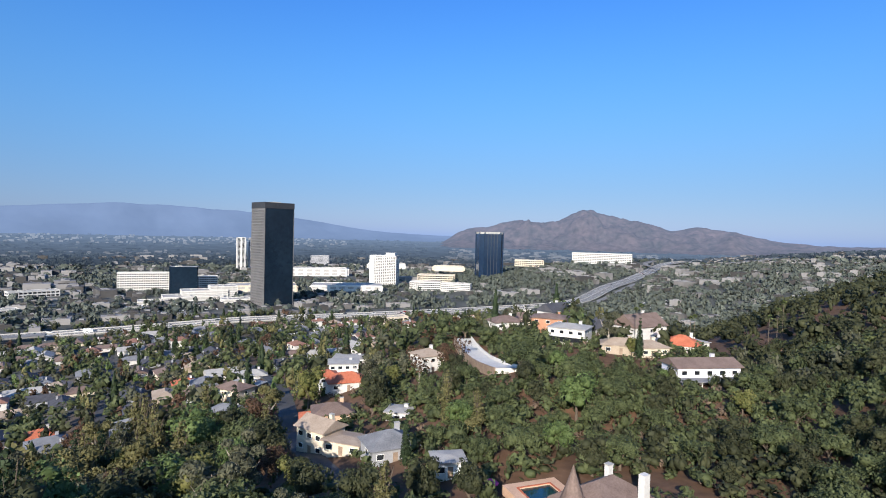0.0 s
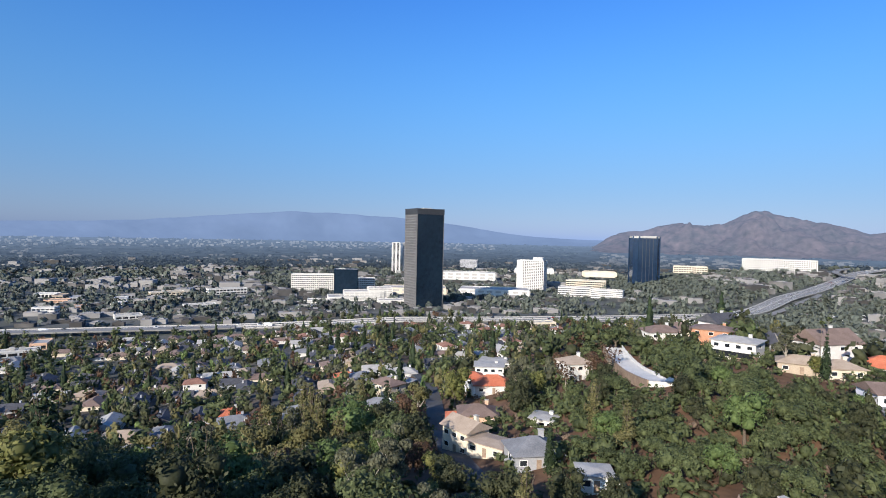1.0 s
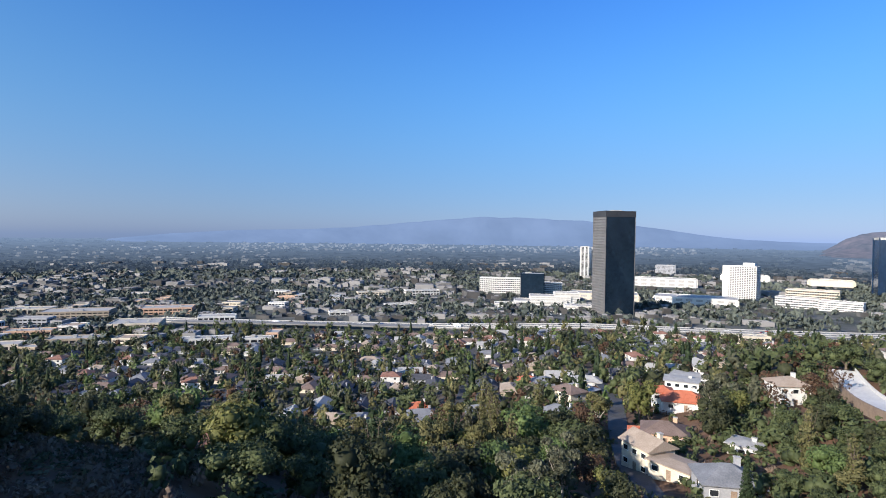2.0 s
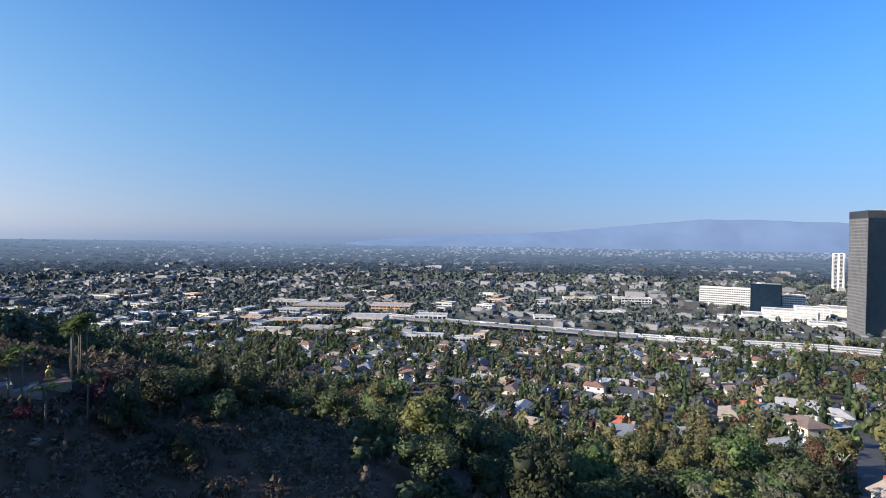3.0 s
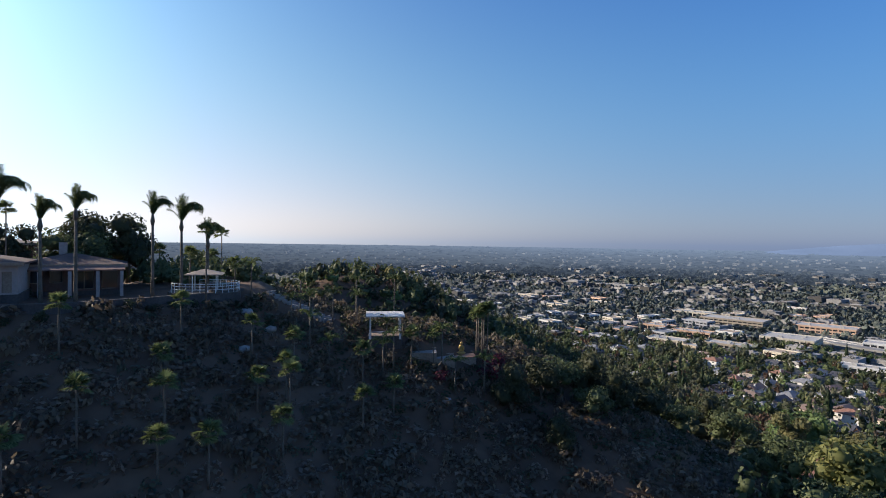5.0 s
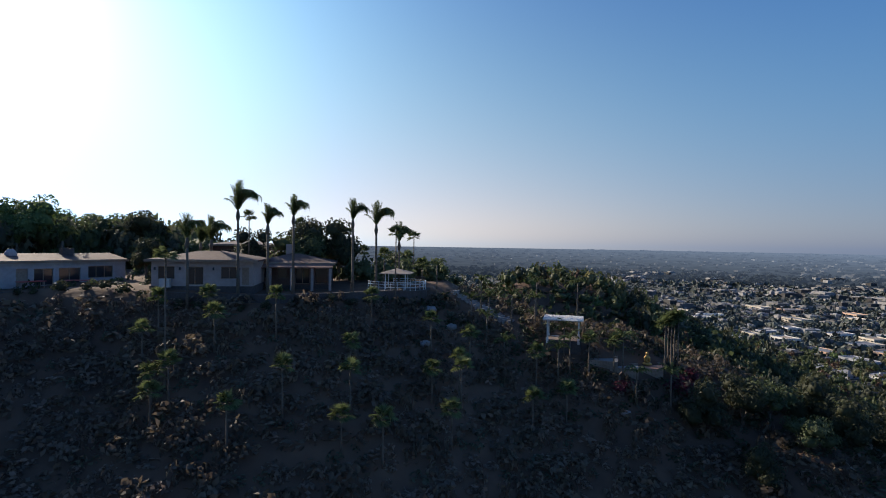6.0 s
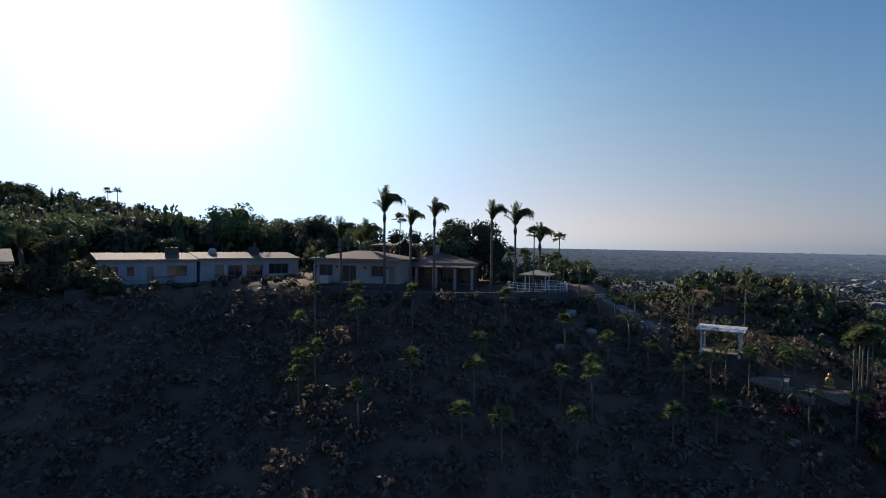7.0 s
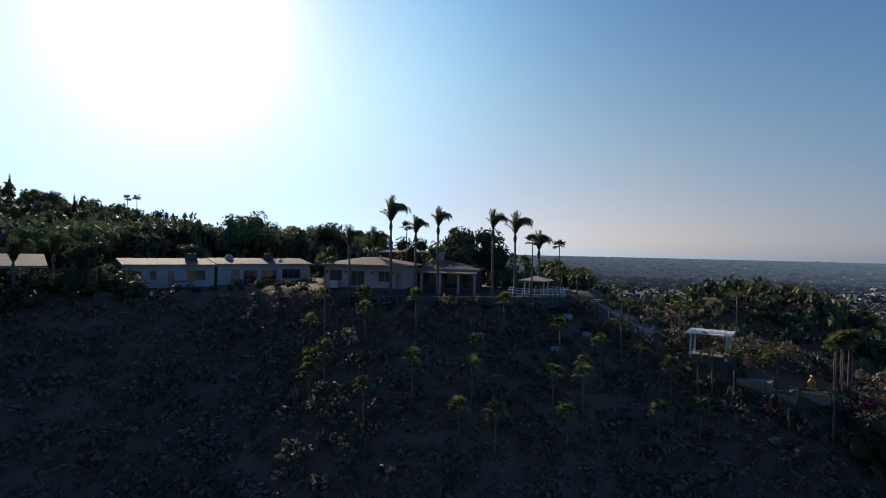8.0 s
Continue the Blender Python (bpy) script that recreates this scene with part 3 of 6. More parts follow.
# blue glass tower with chamfered corners
bt = thing("glass_tower", "dark blue glass tower with chamfered corners", "skyscraper", pose(108, 1245, 20, 0, 0, 12))
oct_ = [(-27, -16), (-18, -25), (18, -25), (27, -16), (27, 16), (18, 25), (-18, 25), (-27, 16)]
core = Build().add([(x, y, z) for z in (0, 101) for x, y in oct_], [tuple(range(7, -1, -1)), tuple(range(8, 16))] + [(i, (i + 1) % 8, (i + 1) % 8 + 8, i + 8) for i in range(8)])
part("glass_core", core, BLUE_GLASS, bt, "blue mirror glass")
ribs = Build()
for f in range(25):
    z = 2 + f * 3.95
    for i in range(8):
        (ax, ay), (bx, by) = oct_[i], oct_[(i + 1) % 8]
        ribs.box((ax + bx) / 2 * 1.004, (ay + by) / 2 * 1.004, z, math.hypot(bx - ax, by - ay), 0.5, 0.9, math.degrees(math.atan2(by - ay, bx - ax)))
part("spandrel", ribs, BLUE_GLASS, bt, kind="stuff")
for x, y in oct_:
    part("pier", Build().box(x, y, 0, 2.6, 2.6, 102.5), BLUE_GLASS, bt)
for k in range(1, 5):
    for s in (-1, 1):
        part("pier", Build().box(-18 + 36 * k / 5, s * 25.1, 0, 1.2, 0.8, 101), DARK_STEEL, bt, "dark pier")
part("crown_band", Build().add([(x * 1.02, y * 1.02, z) for z in (98.5, 102.8) for x, y in oct_], [tuple(range(7, -1, -1)), tuple(range(8, 16))] + [(i, (i + 1) % 8, (i + 1) % 8 + 8, i + 8) for i in range(8)]), CONCRETE, bt, "pale band round the top")
TAKEN.append((108, 1245, 35))

block("office_building", "black glass cube office building", -441, 940, 22, 42, 38, 48, 12, BLACK_GLASS, BLACK_GLASS, z=0, bays=3.0, band=0.5, pier=0.3)
block("office_building", "white office slab with ribbon windows", -528, 985, 24, 92, 18, 33, 8, WHITE, GLASS, z=0, band=2.0, pier=1.0)
block("office_building", "white office wing with ribbon windows", -445, 1010, 24, 60, 18, 27, 7, WHITE, GLASS, z=0, band=2.0, pier=1.0)
block("apartment_tower", "slim grey and white apartment tower", -570, 1560, 20, 22, 24, 92, 28, WHITE, GLASS, "tower block", z=0, band=0.8, pier=4.5, bays=9, roof_units=1)
block("apartment_tower", "slim grey apartment tower with dark recess", -545, 1585, 20, 20, 24, 92, 28, GREYWALL, GLASS, "tower block", z=0, band=0.8, pier=5.0, bays=9, roof_units=1)
block("studio_building", "long white building with a row of windows on the hill", 480, 1640, -16, 170, 22, 30, 6, WHITE, GLASS, z=40, band=2.2, pier=1.8, bays=5)
block("studio_building", "white building stepping down the hill", 250, 1560, -8, 80, 30, 16, 3, CREAM, GLASS, z=32, band=2.4, pier=1.8, bays=6)
block("studio_building", "wide white sound stage", 20, 1500, 0, 80, 50, 10, 2, CREAM, WHITE, "sound stage", z=18, band=4, pier=8, bays=20)
block("studio_building", "wide white sound stage", -170, 1700, 5, 110, 60, 13, 2, WHITE, CREAM, "sound stage", z=8, band=4, pier=8, bays=20)
block("studio_building", "long pale studio hall", -340, 1420, 10, 190, 50, 18, 2, WHITE, PALE_ROOF, "sound stage", z=2, band=3, pier=8, bays=20)
block("studio_building", "grey studio office block", -420, 1900, 10, 60, 50, 30, 7, GREYWALL, GLASS, z=2, band=2.4, pier=2.0)
# white terraced low building at the foot of the tower
for k, (x, y, w, d, h) in enumerate(((-385, 850, 84, 44, 10), (-375, 868, 66, 36, 17), (-350, 880, 40, 28, 23), (-305, 815, 40, 26, 11), (-420, 800, 40, 26, 7))):
    block("parking_structure", "white terraced parking structure with open decks", x, y, 30, w, d, h, max(2, int(h / 3.4)), WHITE, CONCRETE, "parking structure", z=0, band=1.5, pier=0.8, bays=8)
block("shopping_hall", "long cream hall with a pale roof", -330, 1010, 18, 120, 60, 14, 2, CREAM, PALE_ROOF, "hall", z=0, band=3, pier=6, bays=16)
block("shopping_hall", "long white hall with a pale roof", -180, 1050, 8, 130, 60, 14, 2, WHITE, PALE_ROOF, "hall", z=0, band=3, pier=6, bays=16)
block("office_building", "white stepped office building among trees", -30, 1090, -4, 60, 30, 16, 4, WHITE, GLASS, z=4, band=2.0)
block("office_building", "white stepped office building among trees", 30, 1060, -10, 56, 26, 14, 4, WHITE, GLASS, z=6, band=2.0)
block("office_building", "cream office building among trees", -10, 1200, -4, 80, 30, 18, 4, CREAM, GLASS, z=8, band=2.0)

# shops, halls and lots along the boulevard
SHOPS = [(-500, 318, 62, 22, 8, WHITE), (-465, 352, 40, 16, 7, WHITE), (-610, 245, 64, 30, 7, TAN), (-625, 185, 54, 30, 8, CREAM), (-652, 325, 70, 60, 12, CREAM), (-690, 232, 60, 26, 9, PEACH), (-735, 205, 50, 26, 9, PEACH), (-640, 420, 60, 34, 9, WHITE),
         (-820, 330, 110, 56, 11, TAN), (-760, 420, 90, 50, 12, PEACH), (-900, 300, 80, 40, 10, CREAM), (-60, 640, 60, 18, 6, CREAM), (30, 655, 50, 20, 6, PEACH), (110, 745, 46, 16, 7, WHITE), (-560, 560, 40, 24, 7, WHITE), (-640, 860, 90, 26, 14, WHITE), (-700, 780, 70, 26, 12, CREAM), (-560, 690, 60, 20, 6, WHITE)]
for x, y, w, d, h, wall in SHOPS:
    w, d, h = w * 0.74, d * 0.72, h * 0.72
    turn = 33 if x > -450 else 52
    block("shop_building", {WHITE: "flat-roofed white shop building", CREAM: "flat-roofed cream shop building", PEACH: "flat-roofed orange-tan shop building", TAN: "flat-roofed tan shop building"}[wall], x, y, turn, w, d, h, max(1, int(h / 3.6)), wall, GLASS, "shop", bays=6, band=2.2, pier=1.2, roof_units=4, group="shops along the boulevard")

sr = random.Random(31)
count_ = 0
while count_ < 54:
    a_, dist = radians(sr.uniform(44, 96)), sr.uniform(590, 1150)
    x, y = -math.sin(a_) * dist, math.cos(a_) * dist
    w, d, h, wall = sr.uniform(16, 38), sr.uniform(12, 22), sr.uniform(4.0, 8.0), sr.choice((WHITE, CREAM, CREAM, TAN, PEACH, GREYWALL, WHITE))
    if not free(x, y, 0.55 * max(w, d)):
        continue
    block("shop_building", {WHITE: "small flat-roofed white shop building", CREAM: "small flat-roofed cream shop building", PEACH: "small flat-roofed orange-tan shop building", TAN: "small flat-roofed tan shop building", GREYWALL: "small flat-roofed grey shop building"}[wall], x, y, sr.choice((38, 128)) + sr.uniform(-8, 8), w, d, h, max(1, int(h / 3.4)), wall, GLASS, "shop", bays=5, band=2.0, pier=1.2, roof_units=0, group="shops along the boulevard", roof=sr.choice((PALE_ROOF, GREY_ROOF, TAN_ROOF)))
    count_ += 1


# ---- houses ----
def window_part(parent, x, y, z, w, h, face, panes=True):
    """A window on the wall that faces -y (0), +y (1), -x (2) or +x (3)."""
    along, s = face < 2, (-1, 1, -1, 1)[face]
    fr = Build()
    for a in (-1, 1):
        if along:
            fr.box(x + a * w / 2, y + s * 0.03, z, 0.09, 0.12, h).box(x, y + s * 0.03, z + (h - 0.08 if a > 0 else 0), w - 0.1, 0.11, 0.08)
        else:
            fr.box(x + s * 0.03, y + a * w / 2, z, 0.12, 0.09, h).box(x + s * 0.03, y, z + (h - 0.08 if a > 0 else 0), 0.11, w - 0.1, 0.08)
    if not panes:
        return part("window", Build().box(x, y, z, w if along else 0.12, 0.12 if along else w, h), GLASS, parent)
    win = part("window", fr, PAINT, parent)
    part("pane", Build().box(x, y, z + 0.05, w - 0.1 if along else 0.07, 0.07 if along else w - 0.1, h - 0.1), GLASS, win)
    return win


def house_parts(t, w, d, storeys, wall, roof, gable=False, rise=None, chimney=True, windows=3, garage=False, depth=4.0, over=0.6, panes=True):
    h = 2.8 * storeys
    body = Build().box(0, 0, -depth, w, d, h + depth)
    if gable:
        rr = rise or d * 0.26
        for s in (-1, 1):
            x0, x1 = s * w / 2, s * (w / 2 - 0.25)
            body.add([(x0, -d / 2, h), (x0, d / 2, h), (x0, 0, h + rr * 0.86), (x1, -d / 2, h), (x1, d / 2, h), (x1, 0, h + rr * 0.86)], [(0, 1, 2), (5, 4, 3), (0, 2, 5, 3), (1, 4, 5, 2), (0, 3, 4, 1)])
    part("wall", body, wall, t)
    part("roof", Build().hip(w, d, h, rise or d * 0.26, over, gable=gable), roof, t)
    for st in range(storeys):
        for k in range(windows):
            x = -w / 2 + w * (k + 0.5) / windows
            for face, y in ((0, -d / 2), (1, d / 2)):
                if not (st == 0 and k == windows // 2):
                    window_part(t, x, y, st * 2.8 + 0.9, 1.5, 1.2, face, panes)
        for face, x in ((2, -w / 2), (3, w / 2)):
            window_part(t, x, 0, st * 2.8 + 0.9, 1.4, 1.2, face, panes)
    part("door", Build().box(-w / 2 + w * (windows // 2 + 0.5) / windows, -d / 2, 0, 1.0, 0.14, 2.05), TIMBER, t)
    if chimney:
        ch = part("chimney", Build().box(w * 0.24, d * 0.2, h * 0.8, 1.0, 0.8, h * 0.2 + (rise or d * 0.26) + 0.5), wall, t)
        part("chimney_cap", Build().box(w * 0.24, d * 0.2, h + (rise or d * 0.26) + 0.5, 1.2, 1.0, 0.15), CONCRETE, ch)
    if garage:
        part("garage_door", Build().box(w * 0.3, -d / 2, 0, 4.6, 0.12, 2.2), PAINT, t)
    return t


def house(x, y, turn, w, d, storeys, wall, roof, label, gable=False, rise=None, chimney=True, windows=3, z=None, category="house", name="house", garage=False, group="hillside houses"):
    z = on_land(x, y) + 0.3 if z is None else z
    t = thing(name, label, category, pose(x, y, z, 0, 0, turn), group)
    house_parts(t, w, d, storeys, wall, roof, gable, rise, chimney, windows, garage)
    TAKEN.append((x, y, 0.55 * max(w, d)))
    away = math.hypot(x, y)
    for back, room in ((9, 6.5), (17, 6.0), (26, 5.0)):  # the slope below the ridge terraces is kept low
        if x > 20 or (-60 < x and y < 250):
            OPEN.append((x - x / away * back, y - y / away * back, room))
    return t


# houses of the near slopes
lh = house(71, 148, 8, 18, 8, 2, LILAC, BROWN_ROOF, "long two-storey pale lilac house with a brown roof", gable=True, rise=2.0, windows=5, z=on_land(71, 148) - 0.9)
part("veranda_roof", Build().add([(-9.5, -6.6, 2.35), (8, -6.6, 2.35), (8, -4.0, 2.9), (-9.5, -4.0, 2.9), (-9.5, -6.6, 2.5), (8, -6.6, 2.5), (8, -4.0, 3.05), (-9.5, -4.0, 3.05)], [(3, 2, 1, 0), (4, 5, 6, 7), (0, 1, 5, 4), (1, 2, 6, 5), (2, 3, 7, 6), (3, 0, 4, 7)]), GREY_ROOF, lh)
for k in range(7):
    part("veranda_post", Build().box(-9.2 + k * 2.8, -6.4, -1, 0.18, 0.18, 3.4), PAINT, lh)
part("deck", Build().box(-0.5, -6, -3, 20, 4.2, 3.0), PALE_CONCRETE, lh)
part("carport", Build().box(12.5, -1.5, 2.1, 6, 5, 0.25).box(15, -3.7, -2, 0.2, 0.2, 4.1).box(10, -3.7, -2, 0.2, 0.2, 4.1), PAINT, lh)
house(27, 226, 20, 13, 9, 1, WHITE, BROWN_ROOF, "small white house with a brown hip roof")
house(45, 224, -20, 14, 10, 2, BRICKY, BROWN_ROOF, "two-storey orange brick house with a brown roof", rise=1.6)
bh = house(47, 197, -28, 13, 11, 2, WHITE, PALE_ROOF, "white two-storey house with a pale roof and long glazed balcony", rise=1.4, windows=4)
part("balcony_glazing", Build().box(0, -5.6, 0.9, 12.4, 0.3, 1.7), GLASS, bh)
house(66, 226, 25, 13, 11, 1, GREYWALL, DARK_ROOF, "grey house with a dark steep hip roof", rise=4.2)
house(76, 208, 30, 17, 11, 2, WHITE, BROWN_ROOF, "large white gabled house with a brown-grey roof", gable=True, rise=4.4)
house(91, 205, -25, 13, 11, 1, WHITE, RED_TILE, "white house with a red tile hip roof", rise=3.4)
house(84, 218, 0, 6, 6, 3, WHITE, PALE_ROOF, "narrow white house with a stair tower", rise=0.8, windows=2)
house(60, 181, -15, 12, 8, 1, TAN, TAN_ROOF, "low tan house on posts above the slope")
house(69, 180, 10, 10, 8, 1, CREAM, TAN_ROOF, "low cream house with a dark terrace")
house(52, 248, 40, 14, 9, 2, WHITE, DARK_ROOF, "white gabled house with a dark roof", gable=True, rise=3.6)
house(36, 246, 10, 12, 9, 1, CREAM, BROWN_ROOF, "cream house with a brown roof")
th = house(24.5, 78.5, 35, 12, 9, 2, WHITE, BROWN_ROOF, "white villa with a steep brown roof and a round turret", rise=3.4, z=69.2)
part("turret", Build().tube([(-6.5, 0.5, -3), (-6.5, 0.5, 7.0)], [1.6, 1.6], 14), WHITE, th, "round white stair turret")
part("turret_roof", Build().tube([(-6.5, 0.5, 6.8), (-6.5, 0.5, 9.2), (-6.5, 0.5, 12.0)], [1.9, 0.95, 0.04], 14), BROWN_ROOF, th, "steep conical turret roof")
part("chimney", Build().box(3, -4.2, 4, 1.3, 1.0, 6.2), WHITE, th)
house(2, 98, 10, 5.2, 4.6, 1, WHITE, PALE_ROOF, "small white garage with a flat pale roof", rise=0.5, chimney=False, garage=True)
house(-10, 112, 25, 9.5, 8, 1, GREYWALL, GREY_ROOF, "grey bungalow with a grey hip roof and skylights", rise=2.6)
house(-27, 126, -35, 8.5, 7, 2, CREAM, TAN_ROOF, "cream two-storey house with a tan gable roof", gable=True, rise=2.2)
house(-20, 121, -20, 9, 6, 1, CREAM, TAN_ROOF, "low cream garage wing with a flat tan roof", rise=0.6, chimney=False)
house(-30, 155, 15, 11, 9, 1, PEACH, BROWN_ROOF, "peach stucco house with a brown hip roof")
house(-36, 153, 15, 5, 6, 1, PEACH, RED_TILE, "small peach annex with a red tile roof", chimney=False)
house(-32, 189, 20, 13, 9, 1, WHITE, RED_TILE, "white stucco house with a bright red tile roof", rise=2.8)
house(-39, 192, 20, 6, 7, 2, WHITE, RED_TILE, "white side wing with a red tile roof", chimney=False)
house(-37, 212, 10, 11, 9, 2, WHITE, PALE_ROOF, "white flat-roofed modern house with terraces", rise=0.5, windows=4)
house(-38, 236, 0, 14, 9, 1, WHITE, PALE_ROOF, "white flat-roofed house behind trees", rise=0.5)
house(-4, 186, 30, 9, 8, 2, WHITE, TAN_ROOF, "white balconied house among bare trees")
house(-10, 143, -10, 6, 6, 2, WHITE, PALE_ROOF, "narrow white house among trees", rise=0.6, z=61.0)
house(-72, 186, -15, 12, 9, 1, WHITE, GREY_ROOF, "white bungalow with a grey roof")
house(-80, 214, -25, 12, 9, 2, CREAM, BROWN_ROOF, "cream two-storey house with a brown roof")
house(-84, 238, -20, 14, 10, 1, TAN, PALE_ROOF, "wide tan house with a pale gravel roof", rise=0.8)
house(-92, 268, 20, 14, 9, 1, WHITE, PALE_ROOF, "white house with a pale roof")
house(-132, 284, 30, 12, 9, 1, WHITE, RED_TILE, "white house with an orange-red tile roof", rise=2.6)
house(-166, 228, 40, 10, 9, 1, WHITE, RED_TILE, "white house with a bright red tile roof", rise=2.6)
house(-152, 212, 40, 14, 9, 1, GREYWALL, GREY_ROOF, "grey house with a grey shingle roof")
house(-140, 198, 40, 12, 8, 1, WHITE, GREY_ROOF, "white house with a grey shingle roof")
house(-155, 115, 50, 17, 11, 1, CREAM, TERRACOTTA, "wide cream house with a terracotta hip roof", rise=3.0)
house(-151, 92, 60, 15, 10, 1, TAN, BROWN_ROOF, "tan house with a low brown roof")
house(-188, 150, 50, 14, 10, 1, TAN, TERRACOTTA, "tan house with a terracotta roof")
house(-178, 68, 70, 14, 10, 2, WHITE, DARK_ROOF, "white house with dark solar roof", rise=2.6)
house(-160, 60, 60, 13, 9, 1, TAN, TERRACOTTA, "tan house with a terracotta roof among trees")
house(-206, 108, 60, 15, 10, 1, GREYWALL, GREY_ROOF, "grey house with two gables", gable=True)
house(104, 226, 20, 12, 8, 1, WHITE, PALE_ROOF, "white house among dark trees on the ridge", rise=0.8)
house(-81, 58, 60, 12, 9, 1, TAN, TERRACOTTA, "tan house with a terracotta roof below the slope", rise=2.4)

# white retaining wall and parking terrace cut into the slope
m2, s2 = ribbon([(9, 212), (11, 194), (14, 172), (18.5, 150)], 3.0, 0.9, 3.0)
terrace = thing("parking_terrace", "white concrete parking terrace cut into the slope", "terrace", pose(0, 0, 0))
part("slab", Build().strip(s2(3.2), s2(-3.2), 1.5), PALE_CONCRETE, terrace)
part("parapet", Build().strip(s2(3.4, 0.9), s2(3.1, 0.9), 2.4), WHITE, terrace)
part("retaining_wall", Build().strip(s2(-3.1, 0.3), s2(-3.5, 0.3), 3.2), TIMBER, terrace)
for p, nrm, d in m2:
    TAKEN.append((p.x, p.y, 5))
    OPEN.append((p.x * 0.95, p.y * 0.95, 5))

# pool beside the turret villa
px, py = 16.6, 85.5
pz = on_land(px, py) + 0.9
pool = thing("swimming_pool", "small rectangular pool with a brick coping", "pool", pose(px, py, pz, 0, 0, 20) @ Matrix.Scale(0.74, 4))
part("deck", Build().box(0, 4.4, -2.5, 13, 2.4, 2.5).box(0, -3.4, -2.5, 13, 1.4, 2.5).box(-5.2, 0.3, -2.5, 2.6, 5.98, 2.5).box(5.2, 0.3, -2.5, 2.6, 5.98, 2.5), PEACH, pool, "peach stone deck")
part("basin", Build().box(0, 0.25, -2.5, 7.8, 5.9, 2.2), WATER, pool, "dark still water")
part("coping", Build().box(0, 3.3, 0.0, 8.4, 0.4, 0.12).box(0, -2.8, 0.0, 8.4, 0.4, 0.12).box(4.05, 0.25, 0.0, 0.4, 5.68, 0.12).box(-4.05, 0.25, 0.0, 0.4, 5.68, 0.12), RED_TILE, pool)
TAKEN += [(px, py, 7.5), (12.5, 77, 6.0), (11.5, 69, 5.0), (20, 70, 6.0), (19, 64, 5.0)]
parasol = thing("parasol", "pink garden parasol by the pool", "parasol", pose(8.6, 88.0, on_land(8.6, 88), 0, 0, 0))
part("pole", Build().tube([(0, 0, -0.2), (0, 0, 2.5)], [0.04, 0.04], 6), PAINT, parasol)
part("canopy", Build().tube([(0, 0, 2.1), (0, 0, 2.35), (0, 0, 2.75)], [1.5, 1.15, 0.05], 10), PINK_CANVAS, parasol)

# rows of valley houses
VARIANTS = []
for w, d, st, wall, roof, gable, label in ((15, 10, 1, WHITE, GREY_ROOF, False, "white bungalow with a grey hip roof"), (17, 10, 1, CREAM, BROWN_ROOF, False, "cream bungalow with a brown hip roof"), (14, 11, 1, GREYWALL, DARK_ROOF, True, "grey bungalow with a dark gable roof"), (16, 10, 1, TAN, TAN_ROOF, False, "tan bungalow with a tan shingle roof"),
                                          (13, 10, 2, WHITE, TERRACOTTA, False, "white two-storey house with a terracotta roof"), (18, 11, 1, WHITE, PALE_ROOF, True, "white ranch house with a pale low roof"), (14, 9, 1, WHITE, BROWN_ROOF, True, "white gabled cottage with a brown roof"), (15, 12, 1, GREYWALL, GREY_ROOF, False, "grey house with a grey hip roof")):
    VARIANTS.append((w, d, st, wall, roof, gable, label))
made = {}
rng = random.Random(11)
ux, uy = math.cos(radians(34)), math.sin(radians(34))
for row in range(0, 17):
    for col in range(-26, 16):
        u, v = col * 20.5 + rng.uniform(-3, 3) + (row % 2) * 9, 215 + row * 27 + rng.uniform(-3, 3)
        x, y = -130 + ux * u - uy * (v - 330), 330 + uy * u * 0.9 + ux * (v - 330)
        dist, az = math.hypot(x, y), math.degrees(math.atan2(-x, y))
        z = on_land(x, y)
        if not (225 < dist < 610 and 3 < az < 84 and z < 47 and free(x, y, 8)) or rng.random() < (0.72 if az > 60 and dist < 360 else 0.12):
            continue
        k = rng.choices(range(len(VARIANTS)), (4, 5, 5, 3, 2, 2, 3, 4))[0]
        m = pose(x, y, z + 0.3, 0, 0, 34 + rng.choice((0, 90, 180, 270)) + rng.uniform(-6, 6))
        if az > 66 and int(x * 7 - y * 3) % 10 < 6:
            continue
        if k not in made:
            w, d, st, wall, roof, gable, label = VARIANTS[k]
            made[k] = thing("house", label, "house", m, "valley houses")
            house_parts(made[k], w, d, st, wall, roof, gable, None, k % 2 == 0, 2, False, 5.0, 0.6, False)
        else:
            copy_thing(made[k], m)
        TAKEN.append((x, y, 7.0))

# bare earth bank on the flank of the nose
bank_n = 26
bu, bv = np.meshgrid(np.linspace(-1, 1, bank_n), np.linspace(-1, 1, 12), indexing="ij")
bx = -88.0 + 15.0 * bu + 3.2 * bv * (1 + 0.3 * np.sin(bu * 5))
by = 33.0 + 6.0 * bu - 4.2 * bv * (1 + 0.25 * np.sin(bu * 7 + 1))
bz = land(bx, by) + 0.45 * np.clip(1.05 - np.hypot(bu * np.sqrt(1 - bv * bv / 2), bv * np.sqrt(1 - bu * bu / 2)), -0.6, 1) + 0.05 * np.sin(bu * 31) * np.sin(bv * 17)
bi, bk = np.meshgrid(np.arange(bank_n - 1), np.arange(11), indexing="ij")
bp = bi * 12 + bk
setting("ground", mesh_of("bank", np.stack([bx, by, bz], -1).reshape(-1, 3), np.concatenate([np.stack([bp, bp + 12, bp + 13], -1).reshape(-1, 3), np.stack([bp, bp + 13, bp + 1], -1).reshape(-1, 3)])), DIRT, "bare orange-brown earth bank on the flank of the hill", "bank")
TAKEN += [(-88 + 15 * q, 33 + 6 * q, 4.0) for q in (-0.8, -0.4, 0.0, 0.4, 0.8)]

